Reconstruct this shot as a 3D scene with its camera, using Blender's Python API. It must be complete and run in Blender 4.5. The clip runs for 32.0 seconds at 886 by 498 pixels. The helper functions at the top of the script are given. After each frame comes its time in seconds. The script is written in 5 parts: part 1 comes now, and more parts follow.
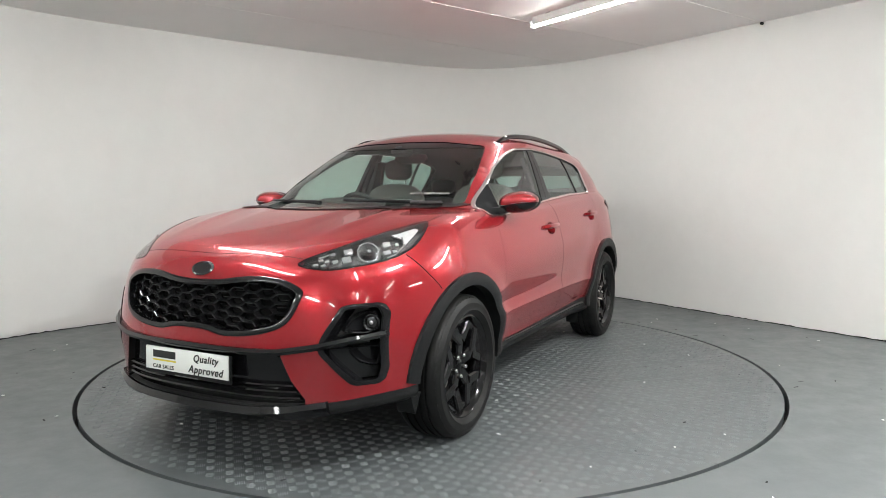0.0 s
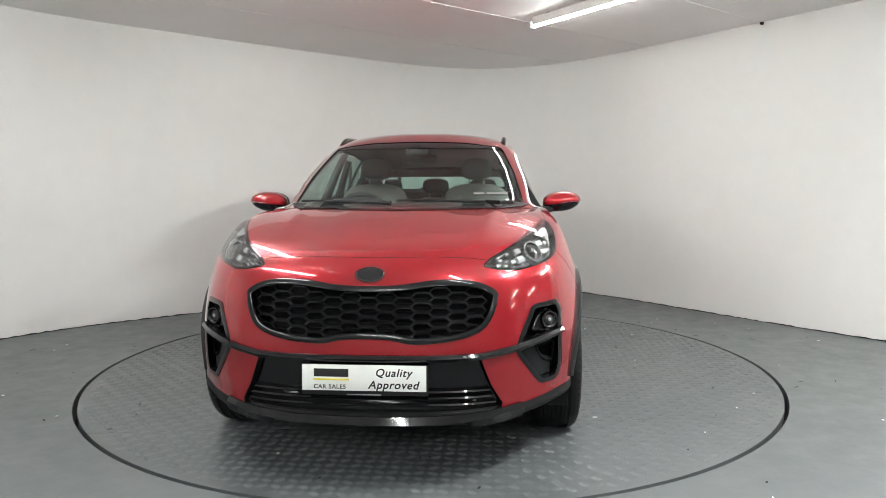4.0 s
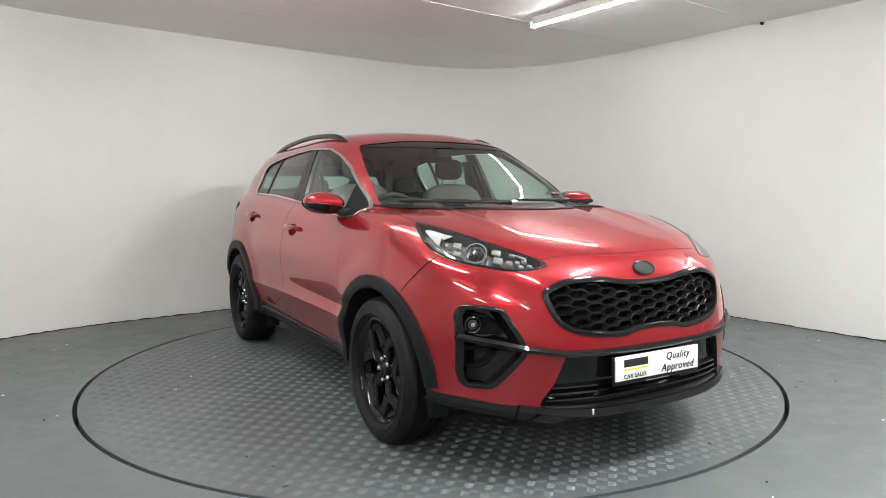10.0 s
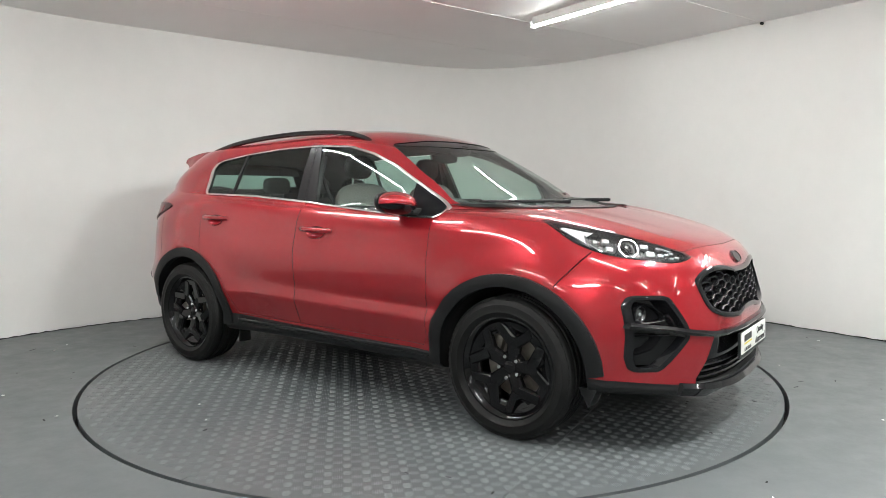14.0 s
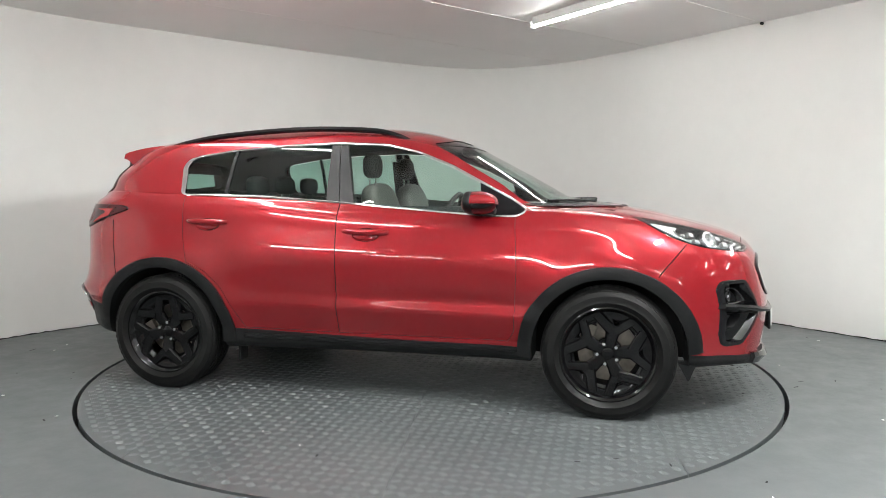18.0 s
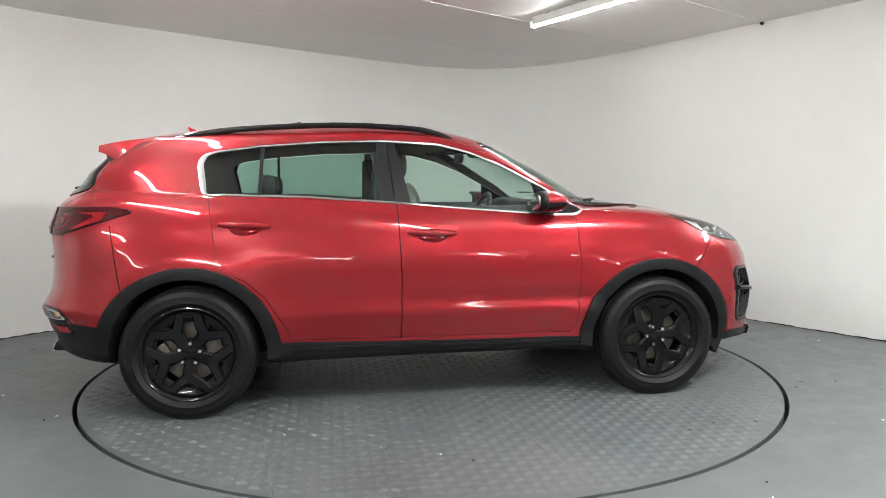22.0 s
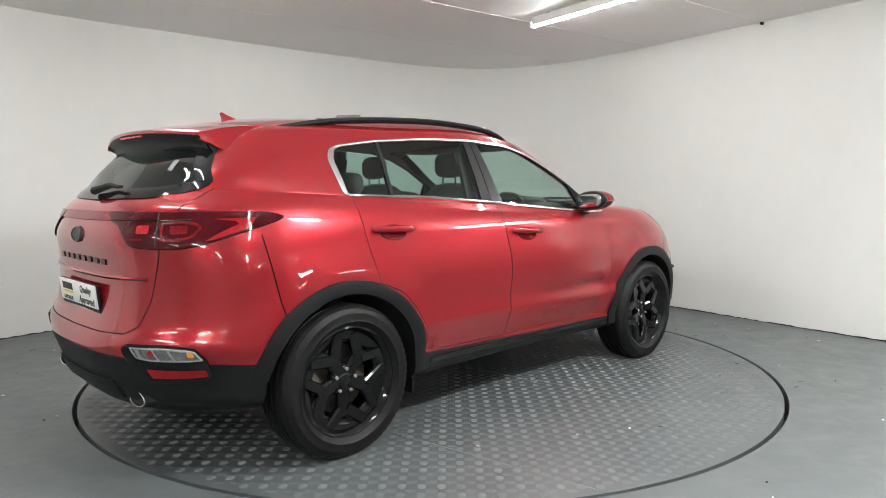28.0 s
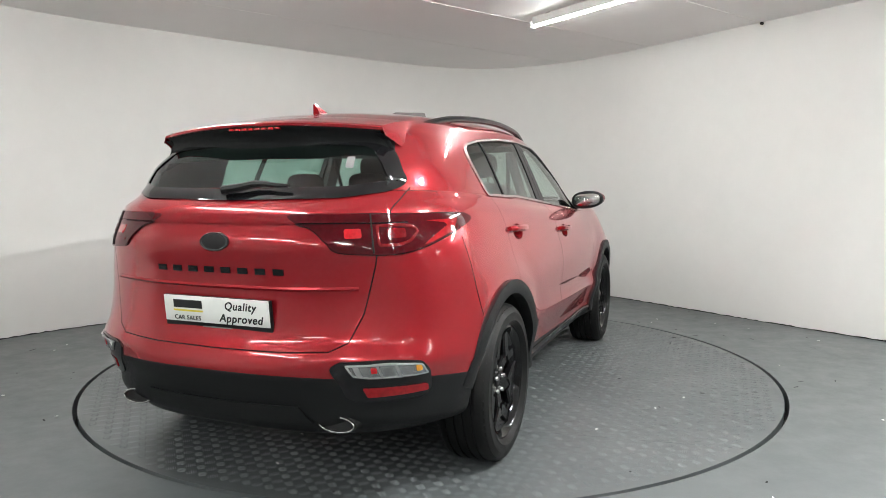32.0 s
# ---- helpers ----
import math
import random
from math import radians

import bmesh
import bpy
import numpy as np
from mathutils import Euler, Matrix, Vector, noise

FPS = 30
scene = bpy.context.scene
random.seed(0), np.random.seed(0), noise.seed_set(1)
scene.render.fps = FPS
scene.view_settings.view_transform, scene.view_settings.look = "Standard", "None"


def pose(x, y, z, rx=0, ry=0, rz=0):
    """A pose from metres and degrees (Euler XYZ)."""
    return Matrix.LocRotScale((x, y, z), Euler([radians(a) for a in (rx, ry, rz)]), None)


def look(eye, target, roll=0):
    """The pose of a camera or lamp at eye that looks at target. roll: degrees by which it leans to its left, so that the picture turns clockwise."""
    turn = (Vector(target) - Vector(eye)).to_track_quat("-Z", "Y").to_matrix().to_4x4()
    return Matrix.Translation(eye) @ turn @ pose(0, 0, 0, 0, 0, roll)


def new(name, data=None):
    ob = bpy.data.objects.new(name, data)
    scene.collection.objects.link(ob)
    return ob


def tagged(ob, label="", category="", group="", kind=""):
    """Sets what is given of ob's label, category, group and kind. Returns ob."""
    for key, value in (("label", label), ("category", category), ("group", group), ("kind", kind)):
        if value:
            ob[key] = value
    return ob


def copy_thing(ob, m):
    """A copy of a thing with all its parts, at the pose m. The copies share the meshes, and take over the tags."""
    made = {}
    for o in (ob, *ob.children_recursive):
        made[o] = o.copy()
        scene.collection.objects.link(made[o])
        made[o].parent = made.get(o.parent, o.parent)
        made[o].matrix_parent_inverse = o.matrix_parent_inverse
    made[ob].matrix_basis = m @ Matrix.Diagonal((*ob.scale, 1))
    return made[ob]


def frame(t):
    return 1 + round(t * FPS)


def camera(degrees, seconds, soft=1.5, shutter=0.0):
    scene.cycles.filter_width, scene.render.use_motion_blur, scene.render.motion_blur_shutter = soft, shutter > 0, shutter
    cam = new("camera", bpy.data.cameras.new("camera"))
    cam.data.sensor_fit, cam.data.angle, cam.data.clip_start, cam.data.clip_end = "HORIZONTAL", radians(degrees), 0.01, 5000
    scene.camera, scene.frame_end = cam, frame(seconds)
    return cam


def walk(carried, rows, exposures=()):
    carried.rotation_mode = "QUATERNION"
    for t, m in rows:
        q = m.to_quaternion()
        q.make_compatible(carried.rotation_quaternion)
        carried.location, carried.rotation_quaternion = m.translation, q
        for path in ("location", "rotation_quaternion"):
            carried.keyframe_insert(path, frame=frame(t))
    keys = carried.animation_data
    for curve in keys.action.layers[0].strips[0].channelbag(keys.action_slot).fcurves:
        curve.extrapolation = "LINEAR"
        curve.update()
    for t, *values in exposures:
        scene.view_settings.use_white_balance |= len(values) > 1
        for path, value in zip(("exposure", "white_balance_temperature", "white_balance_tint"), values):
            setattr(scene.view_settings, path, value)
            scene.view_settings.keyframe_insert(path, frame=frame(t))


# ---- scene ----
SECONDS = 32.0
cam = camera(65.68, SECONDS, soft=0.5)
EYE = (0.0, -4.799, 1.222)
AIM = (EYE[0] + 0.01464, EYE[1] + 0.99623, EYE[2] - 0.08552)
walk(cam, [(0.0, look(EYE, AIM, -0.154)), (SECONDS, look(EYE, AIM, -0.154))], [(0.0, 0.0), (SECONDS, 0.0)])

# turntable: heading of the car's nose in degrees
def heading(t):
    return -118.72 + 5.788 * t + 0.442 * ((t - 16.0) / 16.0) ** 2

CAR_X, CAR_Y = -0.131, -0.074     # car's middle on the turntable
TABLE_R = 2.254
CEIL = 2.73

# ---- light ----
world = bpy.data.worlds.new("world")
scene.world = world
world.use_nodes = True
wb = world.node_tree.nodes["Background"]
wb.inputs["Color"].default_value = (0.75, 0.8, 0.85, 1)
wb.inputs["Strength"].default_value = 0.0
TUBE_WATTS = 212.0


# ---- materials ----
def material(name):
    m = bpy.data.materials.new(name)
    m.use_nodes = True
    nt = m.node_tree
    return m, nt, nt.nodes["Principled BSDF"]


def link(nt, a, b):
    nt.links.new(a, b)


def noise_node(nt, scale, detail=4.0, rough=0.55, coord="Object", stretch=None):
    tc = nt.nodes.new("ShaderNodeTexCoord")
    n = nt.nodes.new("ShaderNodeTexNoise")
    n.inputs["Scale"].default_value = scale
    n.inputs["Detail"].default_value = detail
    n.inputs["Roughness"].default_value = rough
    if stretch:
        mp = nt.nodes.new("ShaderNodeMapping")
        mp.inputs["Scale"].default_value = stretch
        link(nt, tc.outputs[coord], mp.inputs["Vector"])
        link(nt, mp.outputs["Vector"], n.inputs["Vector"])
    else:
        link(nt, tc.outputs[coord], n.inputs["Vector"])
    return n


def ramp(nt, src, stops):
    r = nt.nodes.new("ShaderNodeValToRGB")
    e = r.color_ramp.elements
    while len(e) < len(stops):
        e.new(0.5)
    for i, (p, c) in enumerate(stops):
        e[i].position = p
        e[i].color = (*c, 1) if len(c) == 3 else c
    link(nt, src, r.inputs["Fac"])
    return r


def mix(nt, fac, a, b, mode="MIX"):
    m = nt.nodes.new("ShaderNodeMix")
    m.data_type, m.blend_type = "RGBA", mode
    if isinstance(fac, float):
        m.inputs["Factor"].default_value = fac
    else:
        link(nt, fac, m.inputs["Factor"])
    for sock, v in ((m.inputs["A"], a), (m.inputs["B"], b)):
        if isinstance(v, tuple):
            sock.default_value = (*v, 1)
        else:
            link(nt, v, sock)
    return m.outputs["Result"]


def bump(nt, bsdf, src, strength, dist, extra=None):
    b = nt.nodes.new("ShaderNodeBump")
    b.inputs["Strength"].default_value = strength
    b.inputs["Distance"].default_value = dist
    link(nt, src, b.inputs["Height"])
    if extra:
        link(nt, extra, b.inputs["Normal"])
    link(nt, b.outputs["Normal"], bsdf.inputs["Normal"])
    return b.outputs["Normal"]


def plain(name, color, rough, metal=0.0, coat=0.0, vary=0.12, scale=30.0, bumpy=0.0, spec=0.5):
    """A surface with a little mottling in colour and gloss."""
    m, nt, b = material(name)
    n = noise_node(nt, scale)
    lo = tuple(c * (1 - vary) for c in color)
    hi = tuple(min(1.0, c * (1 + vary)) for c in color)
    r = ramp(nt, n.outputs["Fac"], [(0.3, lo), (0.7, hi)])
    link(nt, r.outputs["Color"], b.inputs["Base Color"])
    rr = ramp(nt, n.outputs["Fac"], [(0.25, (rough * 0.85,) * 3), (0.75, (min(1, rough * 1.15),) * 3)])
    link(nt, rr.outputs["Color"], b.inputs["Roughness"])
    b.inputs["Metallic"].default_value = metal
    b.inputs["Coat Weight"].default_value = coat
    b.inputs["Coat Roughness"].default_value = 0.04
    b.inputs["Specular IOR Level"].default_value = spec
    if bumpy:
        n2 = noise_node(nt, scale * 12, 3.0)
        bump(nt, b, n2.outputs["Fac"], bumpy, 0.002)
    return m


def make_paint():
    m, nt, b = material("red_metallic_paint")
    flake = noise_node(nt, 900.0, 2.0)
    r = ramp(nt, flake.outputs["Fac"], [(0.35, (0.258, 0.0098, 0.0150)), (0.65, (0.338, 0.0138, 0.0205))])
    link(nt, r.outputs["Color"], b.inputs["Base Color"])
    b.inputs["Metallic"].default_value = 0.42
    b.inputs["Roughness"].default_value = 0.25
    b.inputs["Specular IOR Level"].default_value = 0.05
    b.inputs["Coat Weight"].default_value = 1.0
    b.inputs["Coat IOR"].default_value = 1.57
    b.inputs["Coat Roughness"].default_value = 0.012
    return m


def make_wall():
    m, nt, b = material("white_painted_plaster")
    big = noise_node(nt, 0.9, 3.0)
    small = noise_node(nt, 7.0, 6.0, 0.65)
    r1 = ramp(nt, big.outputs["Fac"], [(0.3, (0.755, 0.745, 0.725)), (0.7, (0.79, 0.78, 0.762))])
    r2 = ramp(nt, small.outputs["Fac"], [(0.3, (0.975, 0.975, 0.975)), (0.7, (1.0, 1.0, 1.0))])
    c = mix(nt, 1.0, r1.outputs["Color"], r2.outputs["Color"], "MULTIPLY")
    link(nt, c, b.inputs["Base Color"])
    b.inputs["Roughness"].default_value = 0.75
    b.inputs["Specular IOR Level"].default_value = 0.3
    streak = noise_node(nt, 3.0, 5.0, 0.6, stretch=(1.0, 1.0, 0.35))
    bump(nt, b, streak.outputs["Fac"], 0.18, 0.008)
    return m


def make_ceiling():
    m, nt, b = material("off_white_ceiling_board")
    big = noise_node(nt, 1.3, 4.0)
    r1 = ramp(nt, big.outputs["Fac"], [(0.3, (0.85, 0.835, 0.82)), (0.7, (0.88, 0.865, 0.85))])
    link(nt, r1.outputs["Color"], b.inputs["Base Color"])
    b.inputs["Roughness"].default_value = 0.8
    s = noise_node(nt, 60.0, 4.0)
    bump(nt, b, s.outputs["Fac"], 0.1, 0.002)
    return m


def make_floor(name, rough=0.42, worn=0.5, lift=1.0):
    m, nt, b = material(name)
    big = noise_node(nt, 1.1, 5.0, 0.6)
    mid = noise_node(nt, 6.0, 7.0, 0.7)
    fine = noise_node(nt, 70.0, 4.0)
    r1 = ramp(nt, big.outputs["Fac"], [(0.3, (0.080 * lift, 0.090 * lift, 0.094 * lift)), (0.7, (0.114 * lift, 0.124 * lift, 0.127 * lift))])
    r2 = ramp(nt, mid.outputs["Fac"], [(0.25, (0.80, 0.80, 0.80)), (0.6, (1.0, 1.0, 1.0)), (0.8, (1.12, 1.12, 1.1))])
    c = mix(nt, worn, r1.outputs["Color"], mix(nt, 1.0, r1.outputs["Color"], r2.outputs["Color"], "MULTIPLY"))
    link(nt, c, b.inputs["Base Color"])
    rr = ramp(nt, mid.outputs["Fac"], [(0.25, (rough * 0.75,) * 3), (0.75, (rough * 1.3,) * 3)])
    link(nt, rr.outputs["Color"], b.inputs["Roughness"])
    bump(nt, b, fine.outputs["Fac"], 0.08, 0.002)
    return m


def make_glass(name, tint, rough=0.0):
    m, nt, b = material(name)
    nt.nodes.remove(b)
    out = nt.nodes["Material Output"]
    tr = nt.nodes.new("ShaderNodeBsdfTransparent")
    tr.inputs["Color"].default_value = (*tint, 1)
    gl = nt.nodes.new("ShaderNodeBsdfGlossy")
    gl.inputs["Roughness"].default_value = 0.01 + rough
    fr = nt.nodes.new("ShaderNodeLayerWeight")
    fr.inputs["Blend"].default_value = 0.5
    pw = nt.nodes.new("ShaderNodeMath")
    pw.operation = "POWER"
    pw.inputs[1].default_value = 4.0
    link(nt, fr.outputs["Facing"], pw.inputs[0])
    ad = nt.nodes.new("ShaderNodeMath")
    ad.operation = "MULTIPLY_ADD"
    ad.inputs[1].default_value, ad.inputs[2].default_value = 0.9, 0.06
    link(nt, pw.outputs["Value"], ad.inputs[0])
    mx = nt.nodes.new("ShaderNodeMixShader")
    link(nt, ad.outputs["Value"], mx.inputs["Fac"])
    link(nt, tr.outputs["BSDF"], mx.inputs[1])
    link(nt, gl.outputs["BSDF"], mx.inputs[2])
    link(nt, mx.outputs["Shader"], out.inputs["Surface"])
    return m


def make_emit(name, color, strength):
    m, nt, b = material(name)
    b.inputs["Base Color"].default_value = (0.8, 0.8, 0.8, 1)
    b.inputs["Emission Color"].default_value = (*color, 1)
    b.inputs["Emission Strength"].default_value = strength
    return m


PAINT = make_paint()
WALL = make_wall()
HALL_WALL = plain("grey_painted_block", (0.36, 0.36, 0.35), 0.8, vary=0.1, scale=3.0, spec=0.3)
CEILING = make_ceiling()
FLOOR = make_floor("grey_floor_paint")
PLATE_STEEL = make_floor("grey_painted_steel", 0.40, 0.8, 0.93)
TREAD_STEEL = make_floor("worn_tread_steel", 0.38, 0.9, 1.18)
BLACK_GLOSS = plain("gloss_black_plastic", (0.007, 0.007, 0.008), 0.06, vary=0.05, spec=0.42)
SATIN_BLACK = plain("satin_black_plastic", (0.012, 0.011, 0.012), 0.34, vary=0.1, spec=0.28)
BLACK_TRIM = plain("black_textured_plastic", (0.010, 0.0105, 0.011), 0.45, bumpy=0.25, scale=60, spec=0.19)
MATT_BLACK = plain("matt_black_plastic", (0.008, 0.008, 0.009), 0.6, vary=0.1, spec=0.05)
GRILLE_BLACK = plain("gloss_black_grille", (0.010, 0.010, 0.011), 0.09, vary=0.1, spec=0.6)
RUBBER = plain("tyre_rubber", (0.007, 0.007, 0.007), 0.50, spec=0.20, bumpy=0.2, scale=20, vary=0.3)
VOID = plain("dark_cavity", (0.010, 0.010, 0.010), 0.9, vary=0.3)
CHROME = plain("polished_chrome", (0.78, 0.78, 0.77), 0.10, metal=1.0, vary=0.04)
SATIN = plain("satin_silver_trim", (0.66, 0.65, 0.635), 0.22, metal=1.0, vary=0.05)
RIM_BLACK = plain("gloss_black_alloy", (0.004, 0.004, 0.0045), 0.07, vary=0.08, spec=0.36)
DISC_STEEL = plain("brake_disc_steel", (0.20, 0.18, 0.155), 0.42, metal=0.7, vary=0.35, scale=14)
WHITE_PLATE = plain("white_plate_vinyl", (0.80, 0.81, 0.78), 0.35, vary=0.02)
INK = plain("black_ink", (0.012, 0.012, 0.012), 0.5, vary=0.05)
YELLOW = plain("yellow_ink", (0.75, 0.62, 0.06), 0.5, vary=0.05)
CLOTH = plain("dark_seat_cloth", (0.035, 0.034, 0.033), 0.85, vary=0.25, scale=120)
LEATHER = plain("grey_seat_leather", (0.105, 0.10, 0.09), 0.5, vary=0.08, scale=40)
LINING = plain("grey_headlining", (0.15, 0.146, 0.14), 0.9, vary=0.06, scale=80)
CABIN = plain("black_cabin_plastic", (0.016, 0.016, 0.017), 0.6, vary=0.15, bumpy=0.2)
GLASS = make_glass("clear_green_glass", (0.75, 0.90, 0.845))
DARK_GLASS = make_glass("tinted_privacy_glass", (0.50, 0.69, 0.63))
LENS = make_glass("clear_lens", (0.93, 0.94, 0.94))
RED_LENS = plain("red_lamp_lens", (0.052, 0.0015, 0.004), 0.05, coat=0.0, vary=0.2, spec=0.32)
RED_BAR = plain("deep_red_trim", (0.17, 0.005, 0.009), 0.06, vary=0.1)
DARK_LENS = plain("dark_smoked_lens", (0.05, 0.05, 0.052), 0.10, metal=0.3, vary=0.2)
RED_DULL = plain("deep_red_lens", (0.13, 0.003, 0.006), 0.08, vary=0.2, scale=60)
RED_MID = plain("clear_red_lens", (0.27, 0.006, 0.010), 0.07, vary=0.2, scale=60)
RED_BRIGHT = plain("bright_red_reflector", (0.42, 0.008, 0.014), 0.10, coat=1.0, vary=0.2, scale=60)
AMBER = plain("amber_bulb", (0.85, 0.35, 0.03), 0.2, coat=1.0)
BEZEL = plain("dark_chrome_bezel", (0.36, 0.36, 0.365), 0.24, metal=0.8, vary=0.2, scale=40)
LAMP_PALE = plain("pale_lamp_cell", (0.32, 0.325, 0.33), 0.18, metal=0.35, vary=0.15, scale=90)
LAMP_WING = plain("silver_lamp_wing", (0.60, 0.61, 0.61), 0.22, metal=0.2, vary=0.1, scale=40)
LAMP_SILVER = plain("lamp_reflector", (0.75, 0.76, 0.78), 0.12, metal=1.0, vary=0.15, scale=60)
# tubes of one kind; their strengths differ only to balance light in the room
TUBE_STRONG = make_emit("strong_tube_diffuser", (0.98, 1.0, 0.975), TUBE_WATTS * 1.65)
TUBE_SHORT = make_emit("bright_short_tube", (0.98, 1.0, 0.975), TUBE_WATTS * 5.4)
TUBE_DIM = make_emit("dim_tube_diffuser", (0.98, 1.0, 0.975), TUBE_WATTS * 0.28)
TUBE_WEAK = make_emit("weak_tube_diffuser", (0.98, 1.0, 0.975), TUBE_WATTS * 0.55)
LAMP_BODY = plain("white_lamp_housing", (0.72, 0.72, 0.70), 0.4, vary=0.04)
CHIP = plain("pale_paint_chip", (0.7, 0.7, 0.68), 0.6)


# ---- mesh helpers ----
def mesh_from(name, verts, faces, smooth=True, angle=35.0):
    me = bpy.data.meshes.new(name)
    me.from_pydata([tuple(v) for v in verts], [], [tuple(int(i) for i in f) for f in faces])
    me.validate()
    me.update()
    if smooth:
        me.shade_smooth()
        me.set_sharp_from_angle(angle=radians(angle))
    return me


def finish(me, mat):
    if mat is not None:
        me.materials.clear()
        me.materials.append(mat)
    return me


def part_me(name, me, mat, parent, label=""):
    ob = new(name, finish(me, mat))
    ob.parent = parent
    if label:
        tagged(ob, label)
    return ob


def part(name, bm, mat, parent, label="", angle=35.0):
    me = bpy.data.meshes.new(name)
    bmesh.ops.recalc_face_normals(bm, faces=bm.faces)
    bm.to_mesh(me)
    bm.free()
    me.shade_smooth()
    me.set_sharp_from_angle(angle=radians(angle))
    return part_me(name, me, mat, parent, label)


def box_bm(cx, cy, cz, sx, sy, sz, bevel=0.0, m=None, bm=None):
    bm2 = bmesh.new()
    bmesh.ops.create_cube(bm2, size=1.0)
    bmesh.ops.scale(bm2, vec=(sx, sy, sz), verts=bm2.verts)
    if bevel:
        bmesh.ops.bevel(bm2, geom=bm2.edges[:], offset=bevel, segments=2, affect="EDGES", profile=0.6)
    if m is not None:
        bmesh.ops.transform(bm2, matrix=m, verts=bm2.verts)
    bmesh.ops.translate(bm2, vec=(cx, cy, cz), verts=bm2.verts)
    if bm is None:
        return bm2
    me = bpy.data.meshes.new("tmp")
    bm2.to_mesh(me)
    bm2.free()
    bm.from_mesh(me)
    bpy.data.meshes.remove(me)
    return bm


def tube_bm(points, radius, sides=10, bm=None, closed=False, flat=1.0):
    """A pipe through points; radius may be a list."""
    bm = bm or bmesh.new()
    pts = [Vector(p) for p in points]
    n = len(pts)
    rings = []
    up = Vector((0, 0, 1))
    for i, p in enumerate(pts):
        a = pts[(i - 1) % n] if (closed or i > 0) else p
        b = pts[(i + 1) % n] if (closed or i < n - 1) else p
        d = (b - a).normalized()
        ref = up if abs(d.dot(up)) < 0.95 else Vector((1, 0, 0))
        s = d.cross(ref).normalized()
        u = s.cross(d)
        r = radius[i] if isinstance(radius, (list, tuple)) else radius
        rings.append([bm.verts.new(p + s * (r * math.cos(2 * math.pi * k / sides)) + u * (r * flat * math.sin(2 * math.pi * k / sides))) for k in range(sides)])
    for i in range(n if closed else n - 1):
        a, b = rings[i], rings[(i + 1) % n]
        for k in range(sides):
            bm.faces.new((a[k], a[(k + 1) % sides], b[(k + 1) % sides], b[k]))
    if not closed:
        bm.faces.new(rings[0][::-1])
        bm.faces.new(rings[-1])
    return bm


def revolve_y(profile, segs=72, bm=None, closed=False):
    """Revolves (radius, y) pairs round the y axis."""
    bm = bm or bmesh.new()
    rings = []
    for k in range(segs):
        a = 2 * math.pi * k / segs
        rings.append([bm.verts.new((r * math.cos(a), y, r * math.sin(a))) for r, y in profile])
    m = len(profile)
    for k in range(segs):
        a, b = rings[k], rings[(k + 1) % segs]
        for i in range(m if closed else m - 1):
            j = (i + 1) % m
            bm.faces.new((a[i], a[j], b[j], b[i]))
    return bm


def prism(poly, axis, lo, hi):
    """Closed solid of a 2D outline pushed along an axis. axis y: outline in x, z; axis x: in y, z; axis z: in x, y."""
    bm = bmesh.new()
    def put(a, b, h):
        return {"y": (a, h, b), "x": (h, a, b), "z": (a, b, h)}[axis]
    A = [bm.verts.new(put(a, b, lo)) for a, b in poly]
    B = [bm.verts.new(put(a, b, hi)) for a, b in poly]
    n = len(poly)
    bm.faces.new(A)
    bm.faces.new(B[::-1])
    for i in range(n):
        bm.faces.new((A[i], B[i], B[(i + 1) % n], A[(i + 1) % n]))
    bmesh.ops.recalc_face_normals(bm, faces=bm.faces)
    return bm


def smooth_poly(pts, per=6, closed=True):
    """Rounds an outline with a Catmull-Rom curve."""
    P = [np.array(p, float) for p in pts]
    n = len(P)
    out = []
    for i in range(n if closed else n - 1):
        p0, p1, p2, p3 = (P[(i + k) % n] if closed else P[min(max(i + k, 0), n - 1)] for k in (-1, 0, 1, 2))
        for k in range(per):
            t = k / per
            out.append(tuple(0.5 * (2 * p1 + (p2 - p0) * t + (2 * p0 - 5 * p1 + 4 * p2 - p3) * t * t + (3 * p1 - p0 - 3 * p2 + p3) * t ** 3)))
    if not closed:
        out.append(tuple(P[-1]))
    return out


def round_poly(pts, r, segs=4):
    """An outline with its corners rounded to radius r (or one radius a corner)."""
    out = []
    n = len(pts)
    for i in range(n):
        p = Vector(pts[i])
        a, b = Vector(pts[i - 1]) - p, Vector(pts[(i + 1) % n]) - p
        ri = r[i] if isinstance(r, (list, tuple)) else r
        k = min(ri, a.length * 0.45, b.length * 0.45)
        p0, p1 = p + a.normalized() * k, p + b.normalized() * k
        for s in range(segs + 1):
            t = s / segs
            q = p0 * (1 - t) ** 2 + p * 2 * t * (1 - t) + p1 * t * t
            out.append((q.x, q.y))
    return out


def inset_poly(pts, d):
    """Moves an outline inwards by d."""
    n = len(pts)
    area = sum(pts[i - 1][0] * pts[i][1] - pts[i][0] * pts[i - 1][1] for i in range(n))
    s = 1 if area > 0 else -1
    out = []
    for i in range(n):
        p, a, b = Vector(pts[i]), Vector(pts[i - 1]), Vector(pts[(i + 1) % n])
        e1, e2 = (p - a), (b - p)
        if e1.length < 1e-9 or e2.length < 1e-9:
            out.append(tuple(p))
            continue
        n1 = Vector((-e1.y, e1.x)).normalized() * s
        n2 = Vector((-e2.y, e2.x)).normalized() * s
        m = n1 + n2
        m = n1 if m.length < 1e-6 else m.normalized()
        out.append(tuple(p + m * (d / max(0.5, m.dot(n1)))))
    return out
